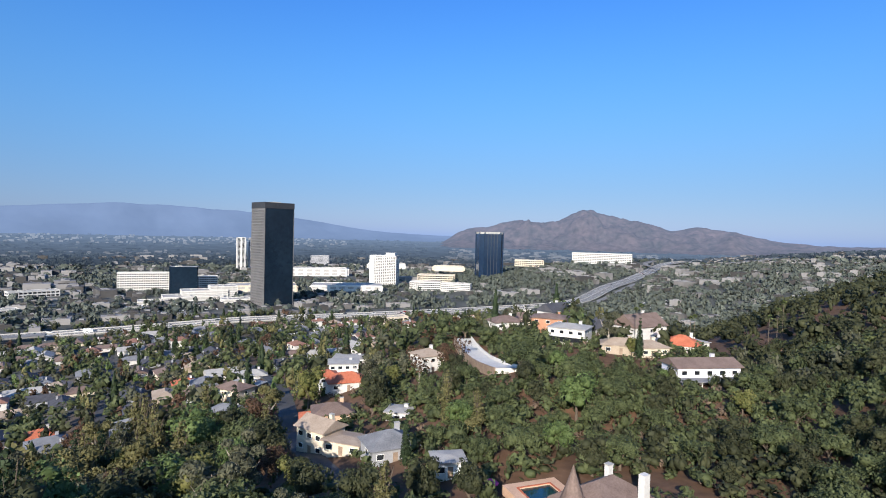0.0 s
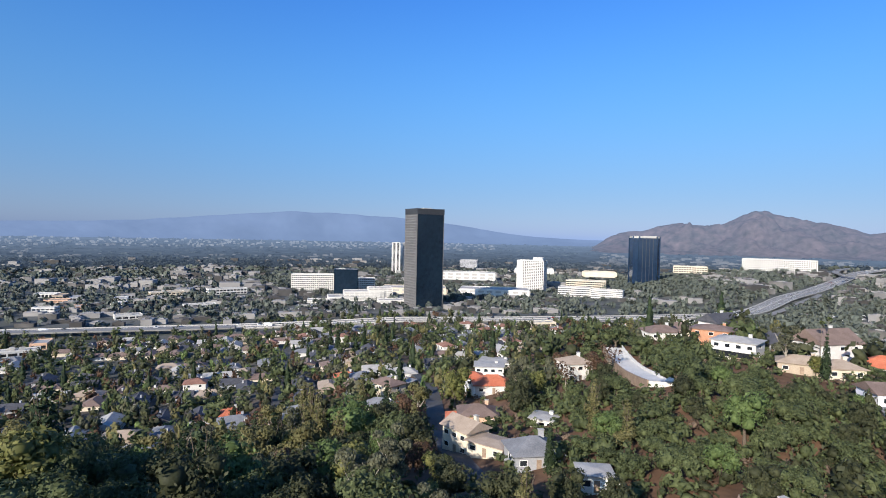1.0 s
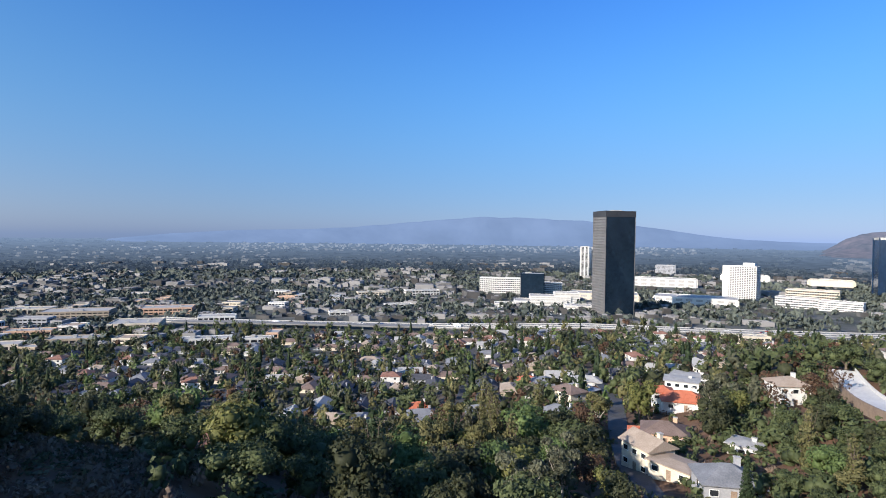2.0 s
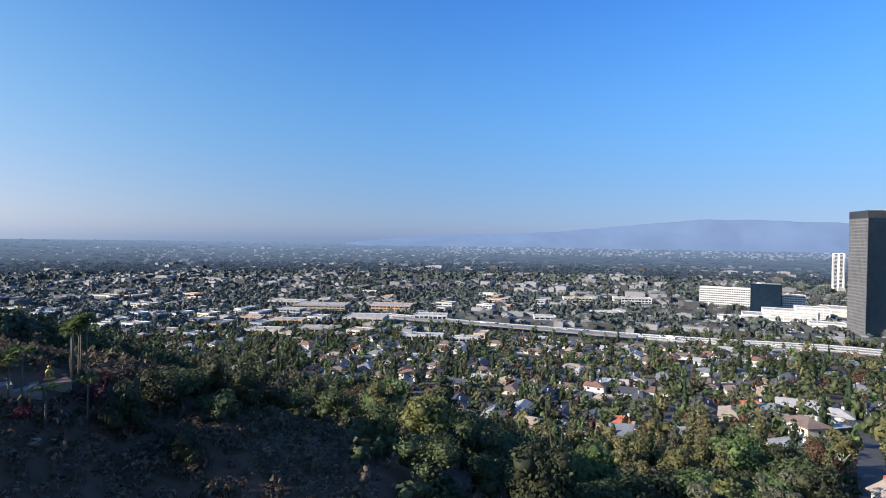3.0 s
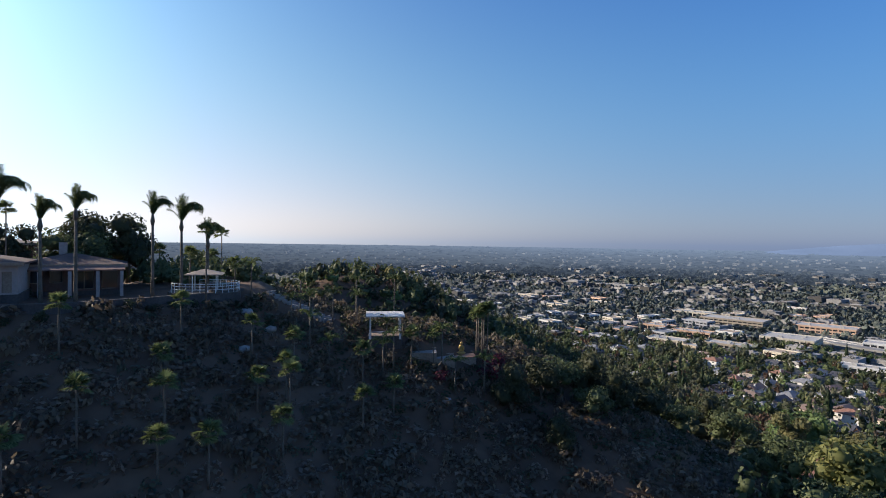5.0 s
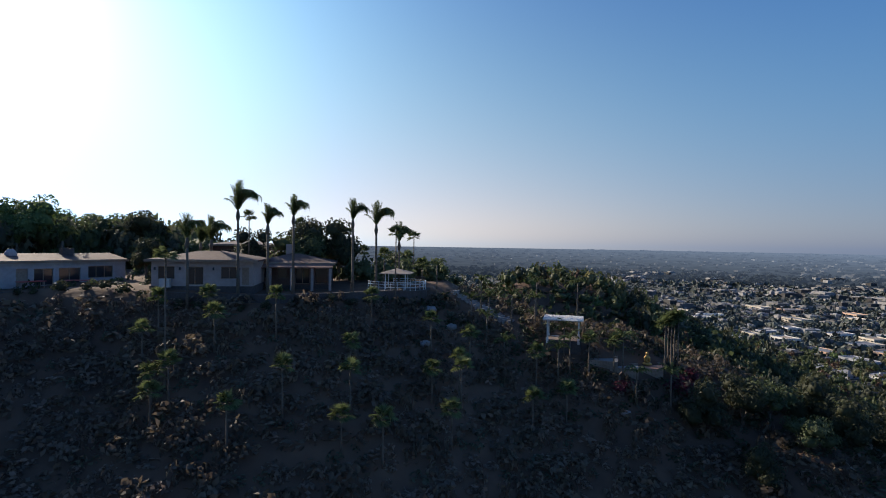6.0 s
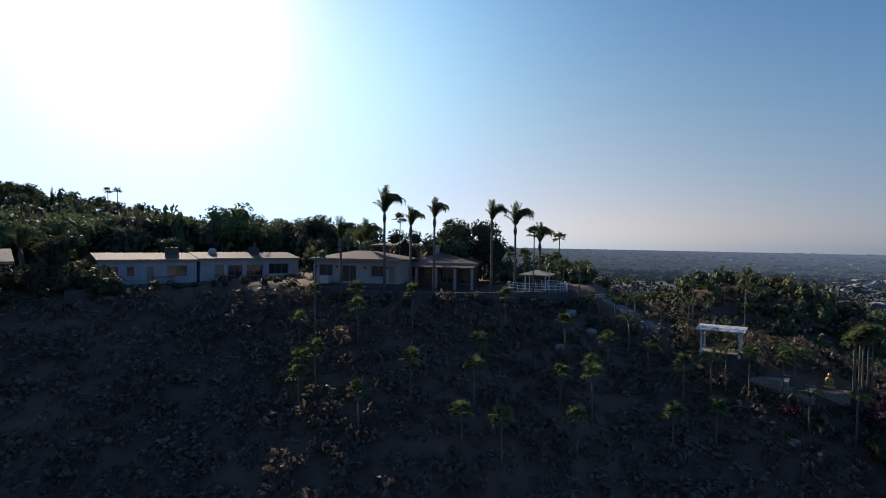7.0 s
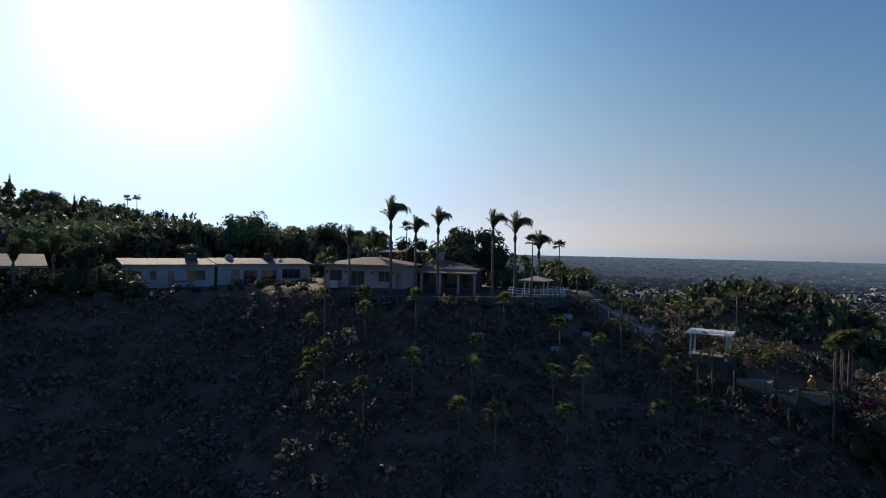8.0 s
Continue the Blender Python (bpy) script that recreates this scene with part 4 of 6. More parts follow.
# ---- plants ----
def ball(level):
    bm = bmesh.new()
    bmesh.ops.create_icosphere(bm, subdivisions=level, radius=1.0)
    v = np.array([p.co[:] for p in bm.verts])
    f = np.array([[q.index for q in p.verts] for p in bm.faces])
    bm.free()
    return v, f


BALL0, BALL1, BALL2 = ball(1), ball(2), ball(3)


def lumpy(rs, shape, centre, radius, rough=0.22):
    v, f = shape
    wob = 1 + rough * (np.sin(v @ rs.normal(0, 2.6, 3) + rs.uniform(0, 6)) + 0.7 * np.sin(v @ rs.normal(0, 4.5, 3) + rs.uniform(0, 6))) + rs.normal(0, rough * 0.35, len(v))
    return v * wob[:, None] * radius + centre, f


def leaves(rs, lobes, count, size):
    """Small bent leaf clumps over the outside of lobes (centre, radii)."""
    cen = np.array([l[0] for l in lobes], float)
    rad = np.array([np.broadcast_to(l[1], 3) for l in lobes], float)
    w = rad.prod(1) ** (2 / 3)
    pick = rs.choice(len(lobes), count, p=w / w.sum())
    d = rs.normal(size=(count, 3))
    d /= np.linalg.norm(d, axis=1)[:, None]
    d[:, 2] = np.where(d[:, 2] < -0.35, -d[:, 2], d[:, 2])
    p = cen[pick] + d * rad[pick] * rs.uniform(0.86, 1.16, (count, 1))
    a = rs.normal(size=(count, 3))
    a -= (a * d).sum(1)[:, None] * d * 0.6
    a /= np.linalg.norm(a, axis=1)[:, None]
    b = np.cross(a, d + rs.normal(0, 0.5, (count, 3)))
    b /= np.linalg.norm(b, axis=1)[:, None]
    s = size * rs.uniform(0.5, 1.35, (count, 1))
    quad = np.stack([p - a * s - b * s * 0.5, p + b * s * 0.7 - a * s * 0.1, p + a * s + b * s * 0.25, p + d * s * 0.35 - b * s * 0.55], 1)
    base = np.arange(count)[:, None] * 4
    tris = np.concatenate([base + [0, 1, 3], base + [1, 2, 3]])
    return quad.reshape(-1, 3), tris


def join(pieces):
    vs, fs, k = [], [], 0
    for v, f in pieces:
        vs.append(v)
        fs.append(f + k)
        k += len(v)
    return np.concatenate(vs), np.concatenate(fs)


def crown_mesh(seed, lobes, count, size, inner=0.70, level=BALL0):
    rs = np.random.RandomState(seed)
    pieces = [lumpy(rs, level, np.array(c, float), np.broadcast_to(r, 3) * inner) for c, r in lobes] if inner else []
    return mesh_of("crown", *join(pieces + [leaves(rs, lobes, count, size)]))


def spread_lobes(seed, n, wide, low, high, r0, r1, flat=0.8):
    rs = np.random.RandomState(seed)
    out = [((0, 0, (low + high) / 2 + 0.3), np.array([1, 1, flat]) * r1)]
    for k in range(n):
        a, q = 2.4 * k + rs.uniform(-0.4, 0.4), rs.uniform(0.55, 1.0)
        r = rs.uniform(r0, r1)
        out.append(((wide * q * math.cos(a), wide * q * math.sin(a), rs.uniform(low, high)), np.array([1, 1, flat]) * r))
    return out


def trunk_shape(seed, height, radius, limbs, reach, lean=0.0):
    rs = random.Random(seed)
    b = Build()
    fork = height * 0.45
    b.tube([(0, 0, -0.8), (lean * 0.3, 0, fork * 0.5), (lean * 0.6, 0.1, fork), (lean, 0, height)], [radius * 1.35, radius, radius * 0.85, radius * 0.25], 7)
    for k in range(limbs):
        a, h = 2 * math.pi * k / limbs + rs.uniform(-0.4, 0.4), fork * rs.uniform(0.8, 1.25)
        x, y = math.cos(a) * reach, math.sin(a) * reach
        b.tube([(lean * 0.6, 0.1, h), (x * 0.45, y * 0.45, h + (height - h) * 0.45), (x, y, height * rs.uniform(0.85, 1.02))], [radius * 0.5, radius * 0.34, radius * 0.1], 5)
    return b


SPECIES = {}


def tree(kind, seed=0):
    """The meshes of a kind of tree, made once: label, category, trunk, bark, crown, leaves."""
    if (kind, seed) in SPECIES:
        return SPECIES[kind, seed]
    n = {"oak": 1, "bright": 2, "yellow": 3, "gum": 4, "russet": 5, "pine": 6, "fir": 7, "shrub": 8, "dark": 9, "bare": 10}[kind] * 20 + seed
    rs = np.random.RandomState(n)
    if kind == "oak":
        made_ = ("spreading dark green live oak", trunk_shape(n, 5.5, 0.32, 5, 3.0), BARK, crown_mesh(n, spread_lobes(n, 8, 3.2, 3.6, 6.4, 1.5, 2.5), 1410, 0.254), OAK)
    elif kind == "dark":
        made_ = ("dense rounded dark evergreen tree", trunk_shape(n, 7, 0.35, 4, 2.2), BARK, crown_mesh(n, spread_lobes(n, 8, 2.4, 3.6, 9.0, 1.5, 2.4, 1.0), 1410, 0.254), DARK_AND_SHADED_OAK)
    elif kind == "bright":
        made_ = ("rounded bright green street tree", trunk_shape(n, 7, 0.3, 5, 2.4), BARK, crown_mesh(n, spread_lobes(n, 10, 2.9, 3.8, 8.4, 1.4, 2.2, 0.95), 1700, 0.254), BRIGHT)
    elif kind == "yellow":
        made_ = ("round tree with yellowing leaves", trunk_shape(n, 7, 0.28, 5, 2.2), BARK, crown_mesh(n, spread_lobes(n, 9, 2.3, 3.2, 8.4, 1.3, 2.0, 1.05), 1480, 0.282), YELLOW)
    elif kind == "gum":
        made_ = ("tall airy eucalyptus with pale trunk", trunk_shape(n, 11, 0.30, 5, 2.8, 0.8), PALE_BARK, crown_mesh(n, spread_lobes(n, 8, 2.8, 6.0, 12.5, 0.9, 1.7, 0.9), 1480, 0.328, 0.58), OLIVE if seed % 2 else GUM)
    elif kind == "russet":
        made_ = ("tree with sparse reddish brown leaves", trunk_shape(n, 8, 0.26, 6, 2.8), BARK, crown_mesh(n, spread_lobes(n, 8, 2.6, 3.6, 8.4, 1.2, 2.0, 1.0), 1260, 0.282, 0.0), RUSSET)
    elif kind == "bare":
        made_ = ("thin half-bare tree with pale branches", trunk_shape(n, 8.5, 0.2, 8, 3.0), PALE_BARK, crown_mesh(n, spread_lobes(n, 7, 2.8, 3.8, 8.2, 1.1, 1.8, 1.0), 260, 0.34, 0.0), RUSSET)
    elif kind == "pine":
        lobes = [((rs.uniform(-1, 1) * (1.1 - h / 16) * 1.6, rs.uniform(-1, 1) * (1.1 - h / 16) * 1.6, h), np.array([1.25, 1.25, 0.75]) * (2.3 - h * 0.115)) for h in np.linspace(3, 15.5, 11)]
        made_ = ("tall olive-green pine with ragged tiers", trunk_shape(n, 15, 0.33, 5, 1.6), BARK, crown_mesh(n, lobes, 1550, 0.316, 0.6), OLIVE if seed % 2 else PINE)
    elif kind == "fir":
        lobes = [((0, 0, h), np.array([1, 1, 1.2]) * (2.1 - h * 0.105)) for h in np.linspace(2.2, 16.5, 11)]
        made_ = ("tall dark pointed conifer", trunk_shape(n, 16, 0.3, 0, 1), BARK, crown_mesh(n, lobes, 1330, 0.294, 0.66), PINE)
    else:
        made_ = ("low dry hillside shrub", trunk_shape(n, 1.2, 0.08, 4, 0.8), BARK, crown_mesh(n, spread_lobes(n, 6, 1.2, 0.5, 1.5, 0.5, 1.0, 0.8), 420, 0.22), SCRUB if seed % 2 else OAK)
    label, stem, bark, crown_, leaf = made_
    stem = stem.mesh("trunk")
    stem.materials.append(bark)
    crown_.materials.append(leaf)
    SPECIES[kind, seed] = (label, stem, crown_)
    return SPECIES[kind, seed]


def plant(kind, x, y, size=1.0, seed=0, turn=0.0, z=None, group="hillside trees"):
    label, stem, crown_ = tree(kind, seed)
    z = on_land(x, y) if z is None else z
    name = "shrub" if kind == "shrub" else "conifer" if kind in ("fir", "pine") else "tree"
    t = thing(name, label, name, pose(x, y, z, 0, 0, turn) @ Matrix.Diagonal((size, size, size * (0.92 + 0.16 * ((seed * 7 + int(x)) % 5) / 4), 1)), group)
    part("trunk", stem, None, t)
    part("crown", crown_, None, t)
    return t


# single trees that stand out
for kind, x, y, s, seed in (("bright", -54, 122, 1.6, 0), ("gum", -66, 101, 1.05, 1), ("gum", -75, 99, 1.1, 1), ("gum", -59, 106, 0.95, 1), ("pine", -88, 164, 1.1, 1), ("pine", -94, 170, 1.15, 1), ("gum", -100, 160, 1.1, 1), ("bright", -52, 160, 1.05, 1), ("yellow", -41, 172, 1.3, 0), ("gum", -22, 176, 0.9, 0), ("russet", 2, 176, 0.95, 0), ("bare", 7, 184, 1.0, 0), ("bare", -6, 168, 1.0, 1), ("russet", -8, 190, 0.9, 1), ("oak", 17, 196, 1.0, 0), ("oak", 10, 214, 1.2, 1),
                            ("bright", 30, 118, 1.0, 2), ("oak", 22, 145, 1.15, 2), ("pine", -64, 150, 1.1, 1), ("pine", -78, 150, 1.0, 1), ("pine", -70, 128, 1.0, 1), ("pine", -86, 120, 0.95, 1), ("pine", -58, 122, 0.8, 1), ("pine", 2, 124, 0.75, 1), ("pine", 8, 112, 0.7, 1), ("fir", -6, 104, 0.6, 0), ("dark", -35, 110, 1.2, 0), ("dark", -42, 98, 0.85, 1),
                            ("fir", -196, 405, 1.35, 0), ("fir", -205, 410, 1.25, 1), ("fir", -176, 412, 1.2, 0), ("fir", -166, 416, 1.1, 1), ("fir", -158, 414, 1.2, 0), ("dark", -120, 395, 1.1, 0), ("russet", -128, 402, 1.4, 0), ("dark", -62, 560, 1.5, 1), ("russet", -110, 170, 1.1, 1), ("yellow", -100, 172, 0.9, 0), ("russet", -118, 178, 1.2, 0),
                            ("yellow", 66, 118, 0.7, 1), ("yellow", 62, 176, 0.6, 0), ("oak", 74, 112, 0.9, 1), ("gum", 56, 182, 1.0, 0), ("fir", 63, 172, 0.75, 0), ("dark", 5, 82, 0.75, 1), ("dark", -2, 84, 0.8, 0),
                            ("dark", -96, 44, 0.9, 0), ("oak", -90, 46, 0.9, 1), ("oak", -64, 42, 0.8, 1), ("pine", -108, 84, 0.9, 0), ("dark", -100, 98, 1.15, 1), ("dark", -112, 104, 1.1, 0)):
    plant(kind, x, y, s, seed, (x * 37) % 360)
    TAKEN.append((x, y, 3.0 * s))


# rounded bush masses on the nose, leafy down to the ground
for kind, x, y, s in (("dark", -56, 9, 0.62), ("dark", -59.5, 12.5, 0.60), ("oak", -62.5, 15, 0.62), ("dark", -66, 19, 0.70), ("oak", -70, 22, 0.70), ("dark", -74, 26, 0.75), ("dark", -67, 27, 0.60), ("oak", -58, 18, 0.50), ("dark", -80, 24, 0.70), ("oak", -77, 33, 0.75), ("dark", -52, 14, 0.45), ("dark", -62, 22, 0.55)):
    plant(kind, x, y, s, int(-x) % 2, (x * 37) % 360, on_land(x, y) - (2.2 if kind == "dark" else 1.5) * s, "bushes on the nose")
    TAKEN.append((x, y, 2.0 * s))


def scatter(rs, n, az0, az1, d0, d1, gap=0.0, room=0.0, tall=True):
    """Points of even density in part of a ring round the start, clear of what is built."""
    az = np.radians(rs.uniform(az0, az1, n))
    d = np.sqrt(rs.uniform(d0 * d0, d1 * d1, n))
    p = np.stack([-np.sin(az) * d, np.cos(az) * d], 1)
    t = np.array(TAKEN + OPEN if tall else TAKEN)
    keep = np.ones(n, bool)
    for i in range(0, n, 400):
        q = p[i:i + 400]
        keep[i:i + 400] = (((q[:, None] - t[None, :, :2]) ** 2).sum(2) > (t[None, :, 2] + room) ** 2).all(1)
    p = p[keep]
    if gap:
        out, cells = [], {}
        for x, y in p:
            c = (int(x // gap), int(y // gap))
            if all((x - a) ** 2 + (y - b) ** 2 > gap * gap for i in (-1, 0, 1) for j in (-1, 0, 1) for a, b in cells.get((c[0] + i, c[1] + j), ())):
                cells.setdefault(c, []).append((x, y))
                out.append((x, y))
        p = np.array(out)
    return p


rs = np.random.RandomState(5)
# woods on the near slopes below the camera's way and on the spurs beside it
near = scatter(rs, 2600, -46, 62, 62, 215, 6.0, 2.0)
near = near[np.argsort(np.hypot(near[:, 0], near[:, 1]))]
pick = rs.uniform(size=len(near))
trees_made = 0
rest = []
for (x, y), q in zip(near, pick):
    az = math.degrees(math.atan2(-x, y))
    if az > 56 and math.hypot(x, y) < 90:
        continue
    dirt = noise.noise(Vector((x * 0.03, y * 0.03, 2.0)))
    if az < -20 and dirt > (0.28 if math.hypot(x, y) < 120 else 0.16):
        continue
    # right of -22 degrees the slope's shade is painted in by the darker trees
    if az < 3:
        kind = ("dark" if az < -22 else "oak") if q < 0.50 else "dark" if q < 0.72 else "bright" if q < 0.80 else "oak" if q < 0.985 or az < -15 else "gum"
        s = rs.uniform(0.5, 0.85)
    else:
        kind = "oak" if q < 0.24 else "dark" if q < 0.42 else "pine" if q < 0.58 else "bright" if q < 0.68 else "gum" if q < 0.82 else "russet" if q < 0.93 else "yellow"
        s = rs.uniform(0.85, 1.3) * (0.7 if az < 20 and math.hypot(x, y) < 125 else 1.0)
    if trees_made > 225:
        rest.append((x, y))
        continue
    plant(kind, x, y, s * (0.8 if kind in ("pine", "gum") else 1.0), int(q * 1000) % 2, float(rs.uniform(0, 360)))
    trees_made += 1


# ---- far woods: joined, nobody could count them ----
def blob_templates(seed, level, count, leaf, n=6):
    out = []
    for k in range(n):
        r = np.random.RandomState(seed + k)
        lobes = spread_lobes(seed + k, 2, 0.45, 0.45, 1.0, 0.42, 0.6, 1.05)
        pieces = [lumpy(r, level, np.array(c, float), np.array(q) * 0.62, 0.25) for c, q in lobes[:3]]
        if count:
            pieces.append(leaves(r, lobes, count, leaf))
        out.append(join(pieces))
    return out


def grow(points, templates, wide, tall, rs_):
    vs, fs, k = [], [], 0
    z = land(points[:, 0], points[:, 1])
    for (x, y), h in zip(points, z):
        v, f = templates[rs_.randint(len(templates))]
        a = rs_.uniform(0, 6.28)
        w, t_ = wide * rs_.uniform(0.6, 1.35), tall * rs_.uniform(0.6, 1.4)
        c, s = math.cos(a) * w, math.sin(a) * w
        vs.append(np.stack([x + c * v[:, 0] - s * v[:, 1], y + s * v[:, 0] + c * v[:, 1], h - 0.4 + t_ * v[:, 2]], 1))
        fs.append(f + k)
        k += len(v)
    return mesh_of("woods", np.concatenate(vs), np.concatenate(fs))


def woods(name, points, templates, wide, tall, material, label, rs_):
    me = grow(points, templates, wide, tall, rs_)
    me.materials.append(material)
    return tagged(new(name, me), label, "trees", kind="stuff")


leafed = blob_templates(100, BALL0, 28, 0.217)
rough_ = [leaves(np.random.RandomState(190 + k), [((0, 0, 0.4), np.array([0.62, 0.58, 0.5])), ((0.3, -0.2, 0.25), np.array([0.45, 0.4, 0.35]))], 18, 0.40) for k in range(6)]
spires = [join([lumpy(np.random.RandomState(300 + k), BALL0, np.array([0, 0, h]), np.array([r, r, 0.3]), 0.2) for h, r in ((0.3, 0.46), (0.6, 0.38), (0.9, 0.28), (1.2, 0.16))] + [leaves(np.random.RandomState(310 + k), [((0, 0, h), np.array([r, r, 0.32])) for h, r in ((0.3, 0.5), (0.6, 0.42), (0.9, 0.3), (1.2, 0.18))], 50, 0.13)]) for k in range(4)]
plain = [leaves(np.random.RandomState(140 + k), [((0, 0, 0.3), np.array([0.6, 0.55, 0.5]))], 9, 0.55) for k in range(8)]
# far trees with the haze glow painted in
HAZY_WOODS = haze_glow_material("haze_glow_woods", (0.018, 0.024, 0.026), (0.045, 0.053, 0.055), (0.100, 0.142, 0.215), 60.0)
full = blob_templates(220, BALL0, 96, 0.150, 5)
lite = blob_templates(230, BALL0, 56, 0.173, 6)
medium = blob_templates(240, BALL0, 52, 0.18, 6)
rest = np.array(rest)
side = rs.uniform(size=len(rest))
woods("trees", rest[side < 0.7], full, 3.6, 3.2, OAK, "dark green oaks on the farther slopes", rs)
woods("trees", rest[side >= 0.7], full, 3.2, 3.6, GUM, "grey-green trees on the farther slopes", rs)
dense = scatter(rs, 3900, -47, 6, 58, 235, 3.3, 0.2)
bare = np.array([noise.noise(Vector((x * 0.03, y * 0.03, 2.0))) > (0.34 if math.hypot(x, y) < 120 else 0.2) for x, y in dense])
dense = dense[~bare]
# the spur's shaded side is painted with the darker leaf colour
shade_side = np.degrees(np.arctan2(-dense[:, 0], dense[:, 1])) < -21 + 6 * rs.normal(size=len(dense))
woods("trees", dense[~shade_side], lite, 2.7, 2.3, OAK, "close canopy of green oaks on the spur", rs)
woods("trees", dense[shade_side], lite, 2.7, 2.5, DARK_AND_SHADED_OAK, "close canopy of oaks on the spur, leaves darkened for shade", rs)
mid = scatter(rs, 7600, -44, 110, 205, 700, 4.4, -1.0)
# shadow of the nose put into the leaf colour of this chaparral
woods("trees", scatter(rs, 900, 58, 96, 84, 170, 4.0, 1.0), lite, 2.6, 2.1, DARK_AND_SHADED_OAK, "chaparral below the nose of the hill, leaves darkened for shade", rs)
woods("trees", scatter(rs, 1100, 60, 92, 165, 380, 5.0, -1.0), lite, 4.4, 4.4, OAK, "close trees below the nose of the hill", rs)
woods("trees", scatter(rs, 500, 60, 92, 165, 380, 6.0, -1.0), lite, 4.0, 4.2, DARK_AND_SHADED_OAK, "dark close trees below the nose of the hill", rs)
# the far spur's shade also goes into a darker leaf colour
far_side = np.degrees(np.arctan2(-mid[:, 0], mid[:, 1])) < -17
woods("trees", mid[far_side], leafed, 4.6, 4.4, DARK_AND_SHADED_OAK, "dark woods on the far spur", rs)
mid = mid[~far_side]
kindof = rs.uniform(size=len(mid))
woods("trees", mid[kindof < 0.40], leafed, 5.2, 5.0, OAK, "dark green trees between the valley houses", rs)
woods("trees", mid[(kindof >= 0.40) & (kindof < 0.56)], leafed, 4.9, 5.2, DARK_AND_SHADED_OAK, "dense dark evergreens between the valley houses", rs)
woods("trees", mid[(kindof >= 0.56) & (kindof < 0.70)], leafed, 4.6, 5.4, GUM, "grey-green trees between the valley houses", rs)
woods("trees", mid[(kindof >= 0.70) & (kindof < 0.78)], leafed, 4.1, 4.4, BRIGHT, "bright green garden trees", rs)
woods("trees", mid[(kindof >= 0.78) & (kindof < 0.84)], leafed, 4.2, 5.6, OLIVE, "olive-yellow trees between the valley houses", rs)
woods("trees", mid[(kindof >= 0.84) & (kindof < 0.965)], leafed, 4.1, 4.4, RUSSET, "reddish brown trees between the houses", rs)
woods("conifers", mid[(kindof >= 0.965) & (np.arctan2(-mid[:, 0], mid[:, 1]) < 1.42)], spires, 4.8, 9.5, PINE, "tall dark conifers between the houses", rs)
# the wooded flat between the nose of the hill and the boulevard
rw = np.random.RandomState(77)
flat = scatter(rw, 2300, 63, 100, 240, 610, 5.0, -1.0)
flat = flat[np.array([math.degrees(math.atan2(-x, y)) > 68 + 9 * noise.noise(Vector((x * 0.012, y * 0.012, 6.0))) and math.hypot(x, y) < 560 + 130 * noise.noise(Vector((x * 0.014, y * 0.014, 9.0))) and noise.noise(Vector((x * 0.022, y * 0.022, 1.0))) > -0.28 for x, y in flat])]
sort_ = rw.uniform(size=len(flat))
woods("trees", flat[sort_ < 0.42], leafed, 5.8, 6.0, DARK_AND_SHADED_OAK, "tall dark trees on the flat before the boulevard", rw)
woods("trees", flat[(sort_ >= 0.42) & (sort_ < 0.70)], leafed, 5.6, 6.4, OAK, "tall green trees on the flat before the boulevard", rw)
woods("trees", flat[(sort_ >= 0.70) & (sort_ < 0.84)], leafed, 4.8, 7.4, GUM, "grey-green trees on the flat before the boulevard", rw)
woods("trees", flat[sort_ >= 0.84], leafed, 4.6, 5.0, RUSSET, "reddish brown trees on the flat before the boulevard", rw)
woods("trees", scatter(rw, 1900, 58, 100, 600, 1200, 7.0, 0.5), rough_, 7.0, 7.6, WOODS, "rows of street trees among the shops", rw)
mid2 = scatter(rs, 9000, -44, 130, 700, 1450, 6.0, 2.0)
open_ = np.array([noise.noise(Vector((x * 0.005, y * 0.005, 4.0))) > 0.04 for x, y in mid2]) & (rs.uniform(size=len(mid2)) < 0.72)
azimuth = np.degrees(np.arctan2(-mid2[:, 0], mid2[:, 1]))
open_ |= (azimuth > 66) & (azimuth < 97) & (rs.uniform(size=len(mid2)) < 0.3)
mid2 = np.concatenate([mid2[~open_], scatter(rs, 2600, -40, -3, 640, 1500, 8.0, 3.0)])
woods("trees", mid2, rough_, 7.2, 8.0, WOODS, "belts of trees across the valley", rs)
far = scatter(rs, 10000, -44, 132, 1450, 2600, 9.0)
open_ = np.array([noise.noise(Vector((x * 0.005, y * 0.005, 4.0))) > 0.04 for x, y in far]) & (rs.uniform(size=len(far)) < 0.6)
far = far[~open_]
further = np.hypot(far[:, 0], far[:, 1]) > 1850
woods("trees", far[~further], plain, 11.0, 9.0, WOODS, "distant wooded suburbs", rs)
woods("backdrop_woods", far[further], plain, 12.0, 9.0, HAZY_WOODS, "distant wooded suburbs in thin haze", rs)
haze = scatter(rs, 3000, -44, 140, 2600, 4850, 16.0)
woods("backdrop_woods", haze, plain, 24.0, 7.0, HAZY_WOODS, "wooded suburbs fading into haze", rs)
# the far floor of the valley: an added sheet with haze glow in its material
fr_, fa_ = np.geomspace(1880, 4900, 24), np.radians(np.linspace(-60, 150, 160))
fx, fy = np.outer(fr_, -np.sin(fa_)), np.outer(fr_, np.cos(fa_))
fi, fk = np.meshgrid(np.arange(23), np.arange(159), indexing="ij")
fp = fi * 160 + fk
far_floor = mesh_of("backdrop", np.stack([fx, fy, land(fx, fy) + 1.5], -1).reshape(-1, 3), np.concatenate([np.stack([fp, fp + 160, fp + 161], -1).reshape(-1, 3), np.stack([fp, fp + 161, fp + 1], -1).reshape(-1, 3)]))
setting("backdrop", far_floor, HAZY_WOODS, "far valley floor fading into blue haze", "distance")
